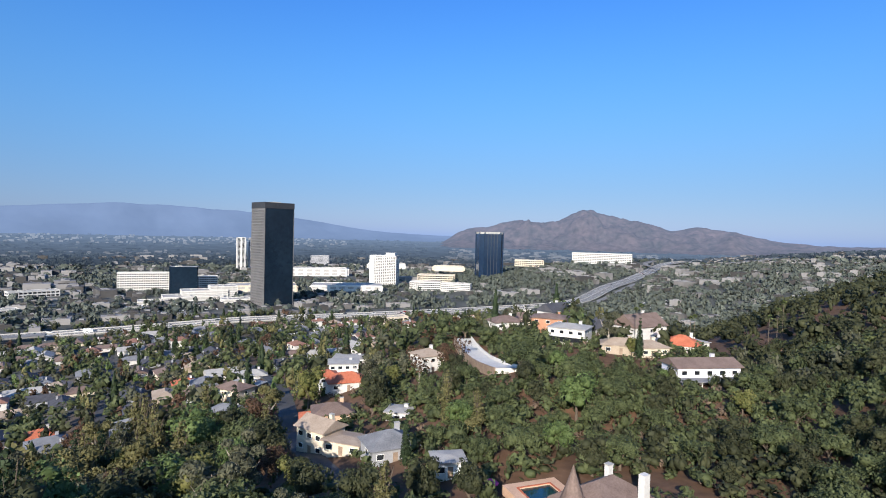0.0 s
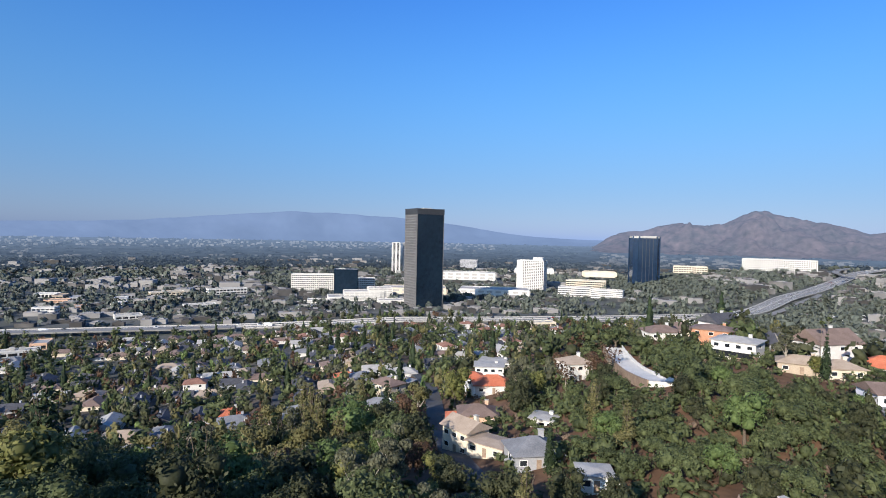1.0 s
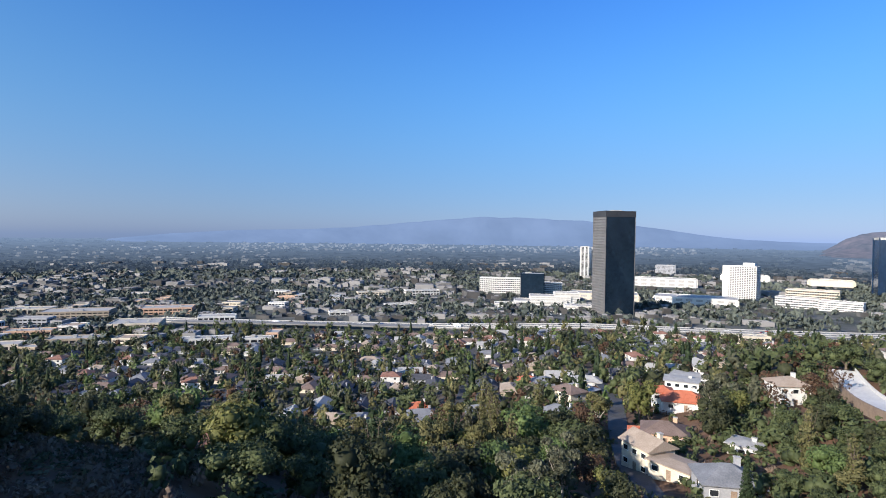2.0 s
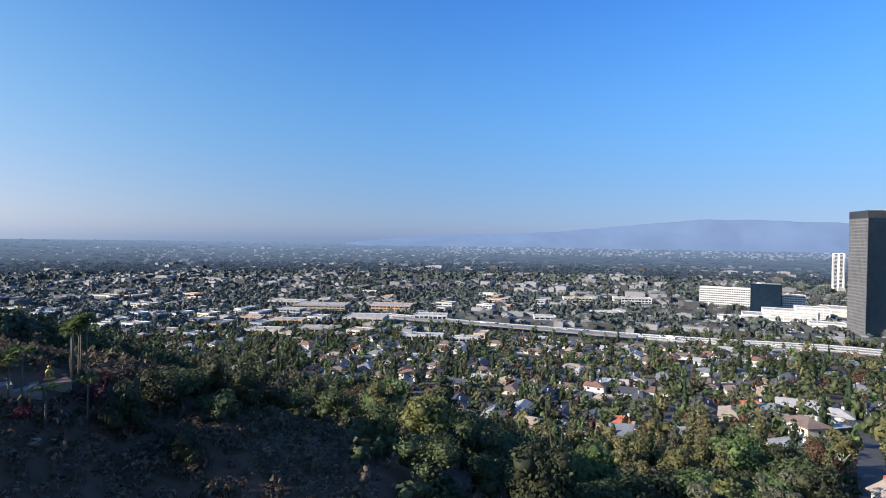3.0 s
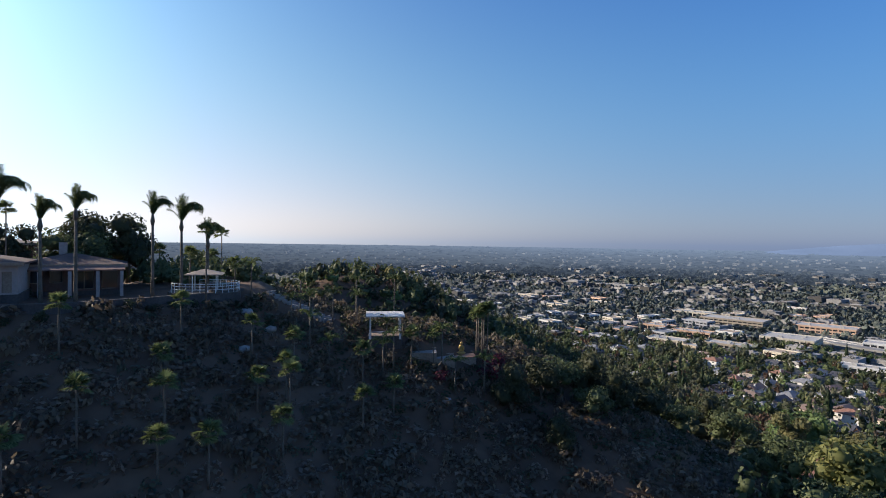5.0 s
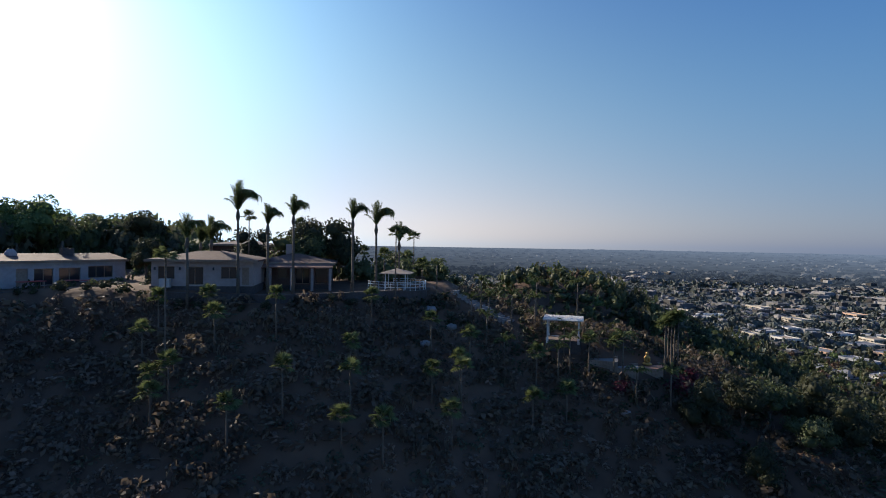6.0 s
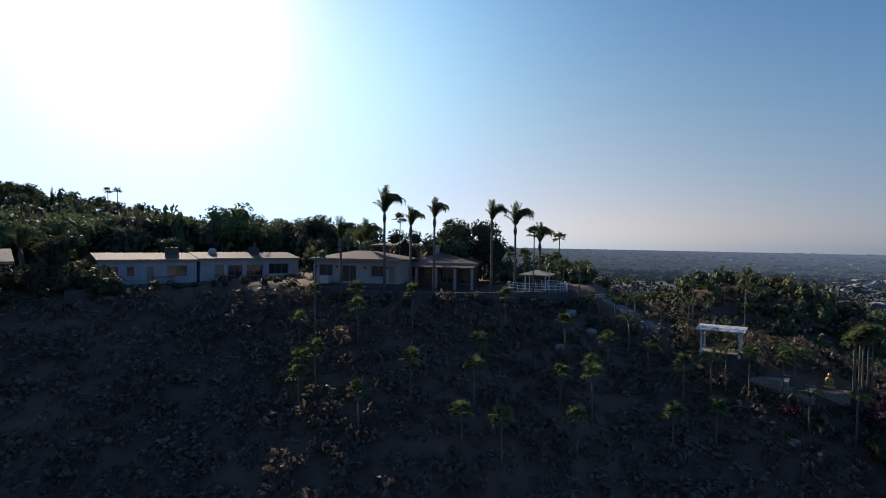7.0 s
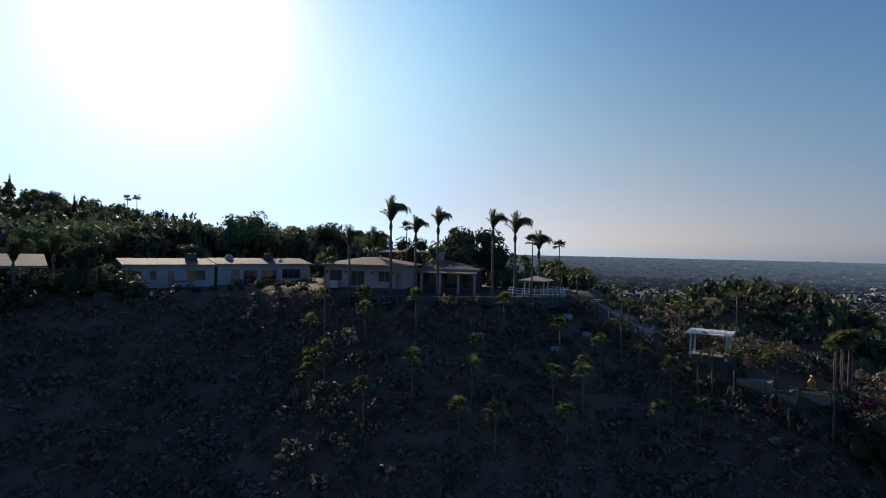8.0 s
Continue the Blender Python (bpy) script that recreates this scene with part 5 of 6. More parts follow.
# wooded hills on the sun's side
back = np.concatenate([scatter(rs, 1500, 92, 128, 110, 520, 6.0), scatter(rs, 1300, 128, 186, 98, 330, 5.0, 2.0), scatter(rs, 900, 128, 140, 120, 500, 7.0), scatter(rs, 420, 160, 188, 180, 320, 4.5)])
woods("scrub", scatter(rs, 5200, 88, 120, 92, 560, 3.4, 0.5), rough_, 2.5, 1.8, DARK_AND_SHADED_OAK, "dark brush over the far side of the hill", rs)
beyond = np.degrees(np.arctan2(-back[:, 0], back[:, 1])) < 128
woods("trees", back[beyond], lite, 2.6, 2.9, OAK, "mixed trees on the far side of the hill", rs)
woods("trees", back[~beyond], lite, 3.4, 3.2, OAK, "dark trees on the hills behind the villas", rs)


# ---- far buildings: joined ----
def far_boxes(points, rs_, wide, tall):
    b = Build()
    z = land(points[:, 0], points[:, 1])
    for (x, y), h in zip(points, z):
        w, d, t_ = wide * rs_.uniform(0.5, 1.6), wide * rs_.uniform(0.4, 1.0), tall * rs_.uniform(0.6, 1.5)
        turn = 33 + rs_.choice([0, 90]) + rs_.normal(0, 4)
        b.box(x, y, h - 1, w, d, t_ + 1, turn)
        b.box(x, y, h + t_, w * 0.4, d * 0.4, 1.2, turn)
    return b.mesh("buildings")


def town(points, wide, tall, material, label):
    me = far_boxes(points, rs, wide, tall)
    me.materials.append(material)
    return tagged(new("buildings", me), label, "buildings", kind="stuff")


TOWN = mat("distant_town", (0.06, 0.057, 0.055), (0.28, 0.268, 0.26), rough=0.9, size=40.0, bump=0.0, coarse=2.0, island=1.1)
# far buildings take the same painted haze glow
HAZY_TOWN = haze_glow_material("hazy_town", (0.03, 0.032, 0.034), (0.13, 0.13, 0.13), (0.13, 0.175, 0.25), 80.0)
def clustered(points, scale, least, shift):
    """Those of the points that lie in built-up patches."""
    return points[[noise.noise(Vector((x * scale, y * scale, shift))) > least for x, y in points]]


town(scatter(rs, 480, 66, 96, 850, 1900, 16.0, 6.0), 11, 5.5, TOWN, "low white town beyond the shops")
town(scatter(rs, 620, 3, 96, 600, 1000, 14.0, 8.0), 15, 5, TOWN, "low valley houses and shops beyond the freeway")
town(clustered(scatter(rs, 900, -30, 100, 950, 2400, 34.0, 14.0), 0.005, 0.06, 4.0), 30, 9, TOWN, "flat-roofed halls and blocks in the valley")
town(clustered(scatter(rs, 3600, -42, 108, 1000, 2000, 15.0, 8.0), 0.005, 0.03, 4.0), 15, 6, TOWN, "low buildings among trees across the valley")
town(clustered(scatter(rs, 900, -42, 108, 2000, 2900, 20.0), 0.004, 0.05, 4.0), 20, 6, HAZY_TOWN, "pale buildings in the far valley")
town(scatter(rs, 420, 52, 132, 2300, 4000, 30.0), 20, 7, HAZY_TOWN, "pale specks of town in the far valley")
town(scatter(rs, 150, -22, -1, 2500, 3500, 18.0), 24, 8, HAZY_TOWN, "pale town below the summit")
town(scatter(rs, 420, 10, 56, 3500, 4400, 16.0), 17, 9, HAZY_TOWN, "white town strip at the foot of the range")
town(scatter(rs, 220, -42, -22, 700, 2200, 18.0), 14, 7, TOWN, "white houses on the wooded far hill")


# parked cars on the lots
def parked(points, rs_):
    b = Build()
    for x, y in points:
        t_ = 33 + rs_.choice([0, 90])
        z = on_land(x, y)
        b.box(x, y, z + 0.25, 4.5, 1.8, 0.6, t_)
        b.box(x, y, z + 0.85, 2.3, 1.6, 0.55, t_)
    return b.mesh("parked_cars")


CARS = mat("car_paints", (0.02, 0.02, 0.025), (0.72, 0.72, 0.74), rough=0.25, size=30.0, bump=0.0, island=1.3, spec=0.6)
cars = parked(np.concatenate([scatter(rs, 500, 22, 30, 790, 930, 3.5), scatter(rs, 600, 55, 80, 600, 900, 3.5, 3.0), scatter(rs, 260, -24, -16, 880, 1000, 3.5)]), rs)
cars.materials.append(CARS)
tagged(new("parked_cars", cars), "rows of parked cars on open lots", "cars", kind="stuff")


# ---- traffic ----
def car_thing(m, paint, label, long=4.6, high=0.62, van=False):
    t = thing("truck" if van else "car", label, "truck" if van else "car", m, "freeway traffic")
    body = Build().box(0, 0, 0.3, long, 1.9, 0.7 if not van else 1.0)
    part("body", body, paint, t)
    if van:
        part("cargo_box", Build().box(-0.8, 0, 1.3, long * 0.74, 2.4, 2.6), PAINT, t)
        part("cab", Build().box(long * 0.4, 0, 1.3, long * 0.18, 2.2, 1.5), paint, t)
    else:
        part("cabin", Build().add([(-1.5, -0.85, 1.0), (1.0, -0.85, 1.0), (1.0, 0.85, 1.0), (-1.5, 0.85, 1.0), (-1.0, -0.7, 1.0 + high), (0.3, -0.7, 1.0 + high), (0.3, 0.7, 1.0 + high), (-1.0, 0.7, 1.0 + high)], [(4, 5, 6, 7), (0, 1, 5, 4), (1, 2, 6, 5), (2, 3, 7, 6), (3, 0, 4, 7)]), GLASS, t)
    for a in (-1, 1):
        for s in (-1, 1):
            part("wheel", Build().tube([(a * long * 0.3, s * 0.78, 0.32), (a * long * 0.3, s * 0.97, 0.32)], [0.33, 0.33], 8), TYRE, t)
    return t


protos = {}
for i, (p, nrm, d) in enumerate(fwy_mid):
    for lane in (-11, -7.6, -4, 4, 7.6, 11):
        if rng.random() > 0.10 or math.hypot(p.x, p.y) > 1500 or p.x < -620:
            continue
        k = rng.choices(range(6), (5, 4, 3, 1, 1, 1.2))[0]
        q = p + nrm * lane
        m = pose(q.x, q.y, q.z + 0.02, 0, 0, math.degrees(math.atan2(d.y, d.x)) + (180 if lane > 0 else 0))
        if k in protos:
            copy_thing(protos[k], m)
        elif k == 5:
            protos[k] = car_thing(m, CAR_PAINTS[0], "white box truck on the freeway", 9.0, van=True)
        else:
            protos[k] = car_thing(m, CAR_PAINTS[k], ("white", "silver", "black", "red", "blue")[k] + " car on the freeway")

# ---- palms ----
def frond_mesh(long, rise, fall, width, n, power=1.9):
    """A feather frond along +x: a midrib that climbs at rise degrees, bends over to fall, and many thin hanging leaflets."""
    pts, ways = [Vector((0, 0, 0))], []
    for k in range(n):
        bend = radians(rise + (fall - rise) * ((k + 0.5) / n) ** power)
        ways.append(Vector((math.cos(bend), 0, math.sin(bend))))
        pts.append(pts[-1] + ways[-1] * long / n)
    vs, fs = [], []
    for k in range(n):
        a, b, d = pts[k], pts[k + 1], ways[k]
        i = len(vs)
        w = 0.045 * (1 - k / n) + 0.012
        vs += [a + Vector((0, -w, 0)), a + Vector((0, w, 0)), b + Vector((0, w, 0)), b + Vector((0, -w, 0))]
        fs += [(i, i + 1, i + 2), (i, i + 2, i + 3)]
        if k < n * 0.12:
            continue
        reach = width * (0.35 + 0.65 * math.sin(math.pi * (0.10 + 0.82 * k / n)))
        for s in (-1, 1):
            for j, hang in enumerate((0.05, 0.5, 0.95)):
                root = a + (b - a) * (0.2 + 0.3 * j)
                tip = root + (d * 0.62 + Vector((0, s * (0.75 - 0.4 * hang), -hang))) * reach * (1.0 + 0.15 * math.sin(k * 2.1 + j))
                i = len(vs)
                side = d * 0.022
                vs += [root - side, root + side, tip]
                fs += [(i, i + 1, i + 2)]
    me = mesh_of("frond", np.array([v[:] for v in vs]), np.array(fs))
    me.materials.append(FROND)
    return me


def fan_mesh(radius, blades):
    """A fan leaf: a stalk along +x and pleated pointed blades."""
    vs, fs = [(0, -0.03, 0), (0, 0.03, 0), (radius * 0.9, 0.02, radius * 0.30), (radius * 0.9, -0.02, radius * 0.30)], [(0, 1, 2), (0, 2, 3)]
    hub = np.array((radius * 0.85, 0, radius * 0.28))
    for k in range(blades):
        a = -1.9 + 3.8 * k / (blades - 1)
        tip = hub + np.array((math.cos(a) * radius * 0.95, math.sin(a) * radius * 0.95, -0.28 * radius * (1 - 0.3 * math.cos(a))))
        m = (hub + tip) / 2
        n = np.array((-math.sin(a), math.cos(a), 0)) * radius * 0.085
        i = len(vs)
        vs += [tuple(hub), tuple(m - n), tuple(tip), tuple(m + n + np.array((0, 0, 0.05)))]
        fs += [(i, i + 1, i + 2), (i, i + 2, i + 3)]
    me = mesh_of("frond", np.array(vs), np.array(fs))
    me.materials.append(FROND)
    return me


LEE, STIFF, SHORT = frond_mesh(3.8, 86, -62, 0.78, 40, 2.7), frond_mesh(3.2, 88, 70, 0.70, 32, 2.4), frond_mesh(2.6, 86, 20, 0.66, 28, 2.2)
SMALL_FEATHER = frond_mesh(1.7, 62, -45, 0.36, 18)
FAN = fan_mesh(0.70, 13)
WIND = 115.0  # degrees: the way in which the fronds are blown


def palm(x, y, top, label, style="feather", lean=0.0, base=None, group="ridge palms", seed=0, size=1.0):
    r = random.Random(int(abs(x * 31 + y * 17)) + seed)
    z0 = on_land(x, y) if base is None else base
    h = max(top - z0, 1.0)
    t = thing("palm_tree", label, "palm tree", pose(x, y, z0, 0, 0, 0), group)
    crown_at = Vector((lean, lean * 0.4, h))
    r0 = 0.2 if style == "feather" else 0.105 * max(size, 1.0) ** 1.3 if style == "fan" else 0.11
    part("trunk", Build().tube([(0, 0, -0.6), (lean * 0.1, 0, h * 0.25), (lean * 0.45, lean * 0.15, h * 0.6), tuple(crown_at)], [r0 * 1.15, r0 * 0.86, r0 * 0.74, r0 * 0.62], 9), PALM_BARK, t, smooth=True)
    if style == "feather":
        part("crownshaft", Build().tube([tuple(crown_at - Vector((0, 0, 0.9))), tuple(crown_at - Vector((0, 0, 0.45))), tuple(crown_at + Vector((0, 0, 0.35)))], [r0 * 0.8, r0 * 1.2, r0 * 0.5], 8), PALM_BARK, t, smooth=True)
    n = {"feather": 27, "small": 12, "fan": 20}[style]
    for k in range(n):
        a = 360 * k / n + r.uniform(-12, 12)
        up = r.uniform(-30, 20) if style == "small" else r.uniform(-32, 74)
        if style == "feather":
            # the lee side streams out over a stiff upright core, with a few short fronds all round
            if k % 3 == 0:
                me, a, up = STIFF, 137.5 * k + r.uniform(-20, 20), r.uniform(-8, 6)
            elif k % 7 == 1:
                me, up = SHORT, r.uniform(-22, 2)
            else:
                me, a, up = LEE, WIND + r.uniform(-62, 62), r.uniform(-20, 6)
        else:
            me = SMALL_FEATHER if style == "small" else FAN
        s = r.uniform(0.85, 1.1) * size
        part("frond", me, None, t, at=Matrix.Translation(crown_at) @ pose(0, 0, 0, 0, -up, a) @ Matrix.Scale(s, 4))
    return t


for x, y, top, lean, size in ((-38.7, -38.0, 114.4, 0.2, 1.05), (-41.0, -35.8, 112.9, 0.15, 0.78), (-43.2, -34.0, 114.0, 0.1, 0.80), (-49.5, -30.2, 113.8, 0.2, 0.86), (-51.7, -28.2, 113.2, 0.35, 0.95), (-55.6, -27.3, 111.2, 0.3, 0.82), (-34.2, -40.6, 111.2, 0.2, 0.85)):
    palm(x, y, top, "tall queen palm with wind-blown feathery crown on the terrace", "feather", lean, size=size)
for x, y, top in ((-50.9, -24.8, 112.3), (-65.2, -30.9, 112.1), (-67.4, -44.8, 112.6), (-59.9, -48.7, 113.8), (-48.6, -47.2, 114.4), (-66.5, -41.0, 109.7), (-54.3, -28.8, 109.6), (-57.3, -24.8, 108.4), (-26.1, -32.8, 109.8), (-72, -36, 109.0), (-64, -46, 109.4)):
    palm(x, y, top, "slender fan palm on the terrace edge", "fan")
for x, y, top in ((-42.8, -47.4, 111.0), (-36, -80, 110.0), (-22, -80, 109.6), (-8, -76, 109.4), (2, -72, 109.2), (-40, -76, 110.4), (-48, -56, 110.6)):
    palm(x, y, top, "leafy feather palm behind the villas", "feather", 0.2)
SLOPE = [(-33.4, -36.2), (-31.1, -32.5), (-35.3, -28.7), (-44.1, -23.4), (-46.2, -17.1), (-40.4, -13.7), (-43.9, -12.5), (-41.9, -11.3), (-37.4, -10.0), (-51.3, -7.0), (-49.1, -3.1), (-45.2, -5.3), (-29.3, -21.9), (-36.4, -20.3), (-33.2, -17.8),
         (-29.9, -16.1), (-24.6, -23.1), (-29.7, -38.9), (-24.0, -31.5), (-31.4, -13.1), (-27.3, -37.8), (-57.7, -0.2), (-55.7, -2.5), (-49.2, -13.9), (-24.8, -30.4), (-22.7, -29.7)]
for i, (x, y) in enumerate(SLOPE):
    palm(x, y, on_land(x, y) + 3.2 + 1.2 * ((i * 7) % 5) / 4, "young fan palm planted on the dark slope", "fan", 0.1, group="slope palms")
for x, y, top in ((-60.3, -17.6, 106.4), (-61.0, -10.5, 104.6), (-58.3, -15.6, 104.6), (-64.5, 4.7, 101.8), (-58.2, -6.0, 101.6), (-60.7, -13.5, 104.8), (-66, -12, 106.2), (-58.8, -23.4, 108.4), (-57.5, 0.8, 101.2), (-72, -8, 106.0)):
    palm(x, y, top, "young feather palm beside the garden steps", "small", 0.1, group="garden palms")
for x, y, top in ((-62.2, 4.6, 102.4), (-62.8, 5.2, 102.9), (-63.4, 4.5, 102.6), (-63.0, 5.9, 103.1), (-64.2, 5.4, 102.6)):
    palm(x, y, top, "slim fan palm in a tight clump by the statue", "fan", 0.1, group="palm clump")
for x, y in ((-148, 128), (-150.5, 126), (-153, 129), (-146, 131), (-155, 133), (-151, 134), (-124, 160), (118, 196), (126, 204), (133, 212), (98, 214), (101, 217), (70, 196), (73, 199), (-89, 138), (-205, 300), (-190, 330), (-240, 280)):
    palm(x, y, on_land(x, y) + 11 + (x * 3) % 4, "tall fan palm among the houses", "fan", 0.3, group="street palms")


# ---- the ridge villas ----
bushy = blob_templates(260, BALL0, 140, 0.13, 6)


def villa(name, label, x, y, z, turn, w, d, wall, roof, rise, openings, h=2.8, over=0.7, gable=False):
    """A one-storey villa: openings along the front are (x, width, height, sill)."""
    t = thing(name, label, "house", pose(x, y, z, 0, 0, turn), "ridge villas")
    edges = sorted(openings)
    at, front = -w / 2, -d / 2 + 0.15
    for ox, ow, oh, sill in edges:
        if ox - ow / 2 > at:
            part("wall", Build().box((at + ox - ow / 2) / 2, front, -0.1, ox - ow / 2 - at, 0.3, h + 0.1), wall, t)
        part("wall", Build().box(ox, front, -0.1, ow, 0.3, sill + 0.1), wall, t)
        part("lintel", Build().box(ox, front, sill + oh, ow, 0.3, h - sill - oh), wall, t)
        at = ox + ow / 2
    part("wall", Build().box((at + w / 2) / 2, front, -0.1, w / 2 - at, 0.3, h + 0.1), wall, t)
    for wx, wy, ww, wd in ((0, d / 2 - 0.15, w, 0.3), (-w / 2 + 0.15, 0, 0.3, d - 0.62), (w / 2 - 0.15, 0, 0.3, d - 0.62)):
        part("wall", Build().box(wx, wy, -0.1, ww, wd, h + 0.1), wall, t)
    part("foundation", Build().box(0, 0, -3.5, w + 0.3, d + 0.3, 3.39), DARK_BRICK, t, "dark rendered foundation")
    part("floor", Build().box(0, 0, -0.1, w - 0.7, d - 0.7, 0.1), TIMBER, t)
    part("roof", Build().hip(w, d, h, rise, over, gable=gable), roof, t)
    for s in (-1, 1):
        part("fascia", Build().box(0, s * (d / 2 + over + 0.03), h - 0.08, w + 2 * over, 0.06, 0.3), TIMBER, t)
    for ox, ow, oh, sill in edges:
        if oh > 1.9 and ow < 1.3:
            part("door", Build().box(ox, -d / 2 + 0.22, sill, ow, 0.08, oh), TIMBER, t)
            continue
        fr = Build()
        n = max(1, round(ow / 1.1))
        for k in range(n + 1):
            fr.box(ox - ow / 2 + ow * k / n, -d / 2 + 0.2, sill, 0.07, 0.1, oh)
        fr.box(ox, -d / 2 + 0.2, sill, ow, 0.09, 0.07).box(ox, -d / 2 + 0.2, sill + oh - 0.07, ow, 0.09, 0.07)
        win = part("window", fr, TIMBER, t)
        part("pane", Build().box(ox, -d / 2 + 0.22, sill + 0.05, ow - 0.05, 0.02, oh - 0.1), GLASS, win)
    TAKEN.append((x, y, 0.6 * w))
    return t


v1 = villa("villa", "faded pink stucco villa with a low terracotta roof", -41.4, -45.6, 105.95, 126.9, 11.2, 8.4, PINKISH, VILLA_TILE, 1.15, [(-4.0, 1.8, 1.5, 0.7), (-0.9, 1.9, 2.1, 0.05), (2.9, 1.8, 1.4, 0.75), (4.75, 0.8, 2.05, 0.05)], over=0.6)
for x in (-5.2, -2.5, 1.2, 4.1):
    part("wall_lamp", Build().box(x, -4.3, 1.75, 0.16, 0.2, 0.34), DARK_STEEL, v1)
part("air_conditioner", Build().box(-3.9, -4.8, -0.2, 1.1, 0.7, 1.0), CONCRETE, v1)
v2 = villa("villa", "low pale grey ranch villa with a terracotta roof and chimney", -19.3, -65.3, 105.4, 177, 11.2, 9.0, DIM_WALL, VILLA_TILE, 0.95, [(-4.2, 1.2, 1.2, 0.9), (-2.2, 0.8, 1.2, 0.9), (0.0, 0.8, 2.05, 0.05), (3.2, 2.4, 1.4, 0.8)], over=0.28, gable=True)
part("chimney", Build().box(3.4, -1, 2.6, 1.5, 0.9, 1.9), DARK_BRICK, v2)
v3 = villa("villa", "pale grey ranch villa with wide glass doors and terracotta roof", -32.5, -64.8, 105.5, 177, 14.2, 9.0, DIM_WALL, VILLA_TILE, 0.95, [(-4.6, 1.2, 2.05, 0.05), (-2.4, 2.0, 2.0, 0.05), (0.4, 2.4, 2.0, 0.05), (4.0, 3.0, 1.5, 0.7)], over=0.28, gable=True)
part("chimney", Build().tube([(-4.4, -1, 2.6), (-4.4, -1, 3.9), (-4.4, -1, 4.3)], [0.6, 0.6, 0.3], 12), DIM_WALL, v3, "rounded white chimney")
part("chimney", Build().box(1.6, -1, 2.6, 1.3, 0.9, 1.8), DARK_BRICK, v3)
v4 = villa("villa", "dark reddish villa wing with a deep shaded porch", -53.4, -43.2, 105.5, 127, 10.0, 9.0, DARK_RED, VILLA_TILE, 1.3, [(-3.6, 1.6, 1.4, 0.8), (-1.2, 1.2, 1.4, 0.8), (1.4, 1.8, 2.1, 0.05), (3.9, 1.6, 2.1, 0.05)], h=2.7)
part("porch_roof", Build().add([(-5.4, -6.6, 2.25), (5.4, -6.6, 2.25), (5.4, -5.1, 2.6), (-5.4, -5.1, 2.6), (-5.4, -6.6, 2.38), (5.4, -6.6, 2.38), (5.4, -5.1, 2.75), (-5.4, -5.1, 2.75)], [(3, 2, 1, 0), (4, 5, 6, 7), (0, 1, 5, 4), (1, 2, 6, 5), (2, 3, 7, 6), (3, 0, 4, 7)]), TERRACOTTA, v4)
for x in (-5.1, -2.5, 0.2, 2.8, 5.1):
    part("porch_column", Build().box(x, -6.4, -2, 0.34, 0.34, 4.2), PINKISH, v4)
part("chimney", Build().box(-1, 1, 2.6, 0.8, 0.7, 2.7), PINKISH, v4)
villa("villa", "dark upper house with a flat terracotta roof", -60.5, -60.5, 107.6, 125, 9, 8, DARK_RED, BROWN_ROOF, 0.9, [(-2.4, 1.6, 1.4, 0.8), (2.4, 1.6, 1.4, 0.8)])
villa("villa", "dark gabled house half hidden in trees", 0.6, -66, 105.3, 178, 11, 9, DARK_RED, BROWN_ROOF, 1.5, [(-3, 2.2, 1.4, 0.8), (3, 2.2, 1.4, 0.8)], gable=True)

# terrace edge: retaining wall, hedge, awnings, furniture
wall_ = thing("garden_wall", "low retaining wall along the terrace edge", "garden wall", pose(0, 0, 0))
edge = [(-9, -54.5), (-18, -56.2), (-26, -56.5), (-31.5, -51.5), (-33.8, -45), (-36.2, -37.6), (-39.5, -32.4), (-46, -28.2), (-53, -24.8), (-58.5, -24.4)]
for (ax, ay), (bx, by) in zip(edge, edge[1:]):
    n = math.hypot(bx - ax, by - ay)
    part("wall_panel", Build().box((ax + bx) / 2, (ay + by) / 2, 102.4, n + 0.02, 0.35, 3.0, math.degrees(math.atan2(by - ay, bx - ax))), DARK_BRICK, wall_)
hr = np.random.RandomState(21)
hedge_pts = []
for (ax, ay), (bx, by) in zip(edge[:-2], edge[1:-1]):
    n = int(math.hypot(bx - ax, by - ay) / 1.1)
    nx, ny = -(by - ay) / (n * 1.1), (bx - ax) / (n * 1.1)
    s = 1 if nx * 10 + ny * 10 > 0 else -1
    hedge_pts += [(ax + (bx - ax) * k / n + s * nx * 1.0, ay + (by - ay) * k / n + s * ny * 1.0) for k in range(n)]
woods("hedge", np.array(hedge_pts)[::2], bushy, 0.95, 0.7, DARK_AND_SHADED_OAK, "low dark hedge along the terrace edge", hr)
for x, y, turn in ((-20, -58.6, 8), (-27.5, -58.2, 0), (-31.5, -56.5, -35)):
    aw = thing("table", "low garden table with a red cloth", "garden table", pose(x, y, 105.5, 0, 0, turn), "terrace tables")
    part("tabletop", Build().box(0, 0, 0.72, 2.6, 1.1, 0.08), RED_AWNING, aw)
    for a in (-1, 1):
        for b in (-1, 1):
            part("leg", Build().box(a * 1.15, b * 0.42, -0.3, 0.08, 0.08, 1.02), TIMBER, aw)

# round lookout with a pavilion and a railing
pav = thing("pavilion", "small open pavilion with a pale pyramid roof", "pavilion", pose(-55.2, -27.4, 105.4, 0, 0, 25) @ Matrix.Scale(0.8, 4))
part("roof", Build().hip(3.9, 3.9, 2.3, 0.85, 0.6, 0.12), TAN_ROOF, pav, "pale tan shingle roof")
for a in (-1, 1):
    for b in (-1, 1):
        part("post", Build().box(a * 1.6, b * 1.6, -0.8, 0.14, 0.14, 3.15), PAINT, pav)
part("bench", Build().box(0, 1.3, -0.6, 2.8, 0.5, 1.0), TIMBER, pav)
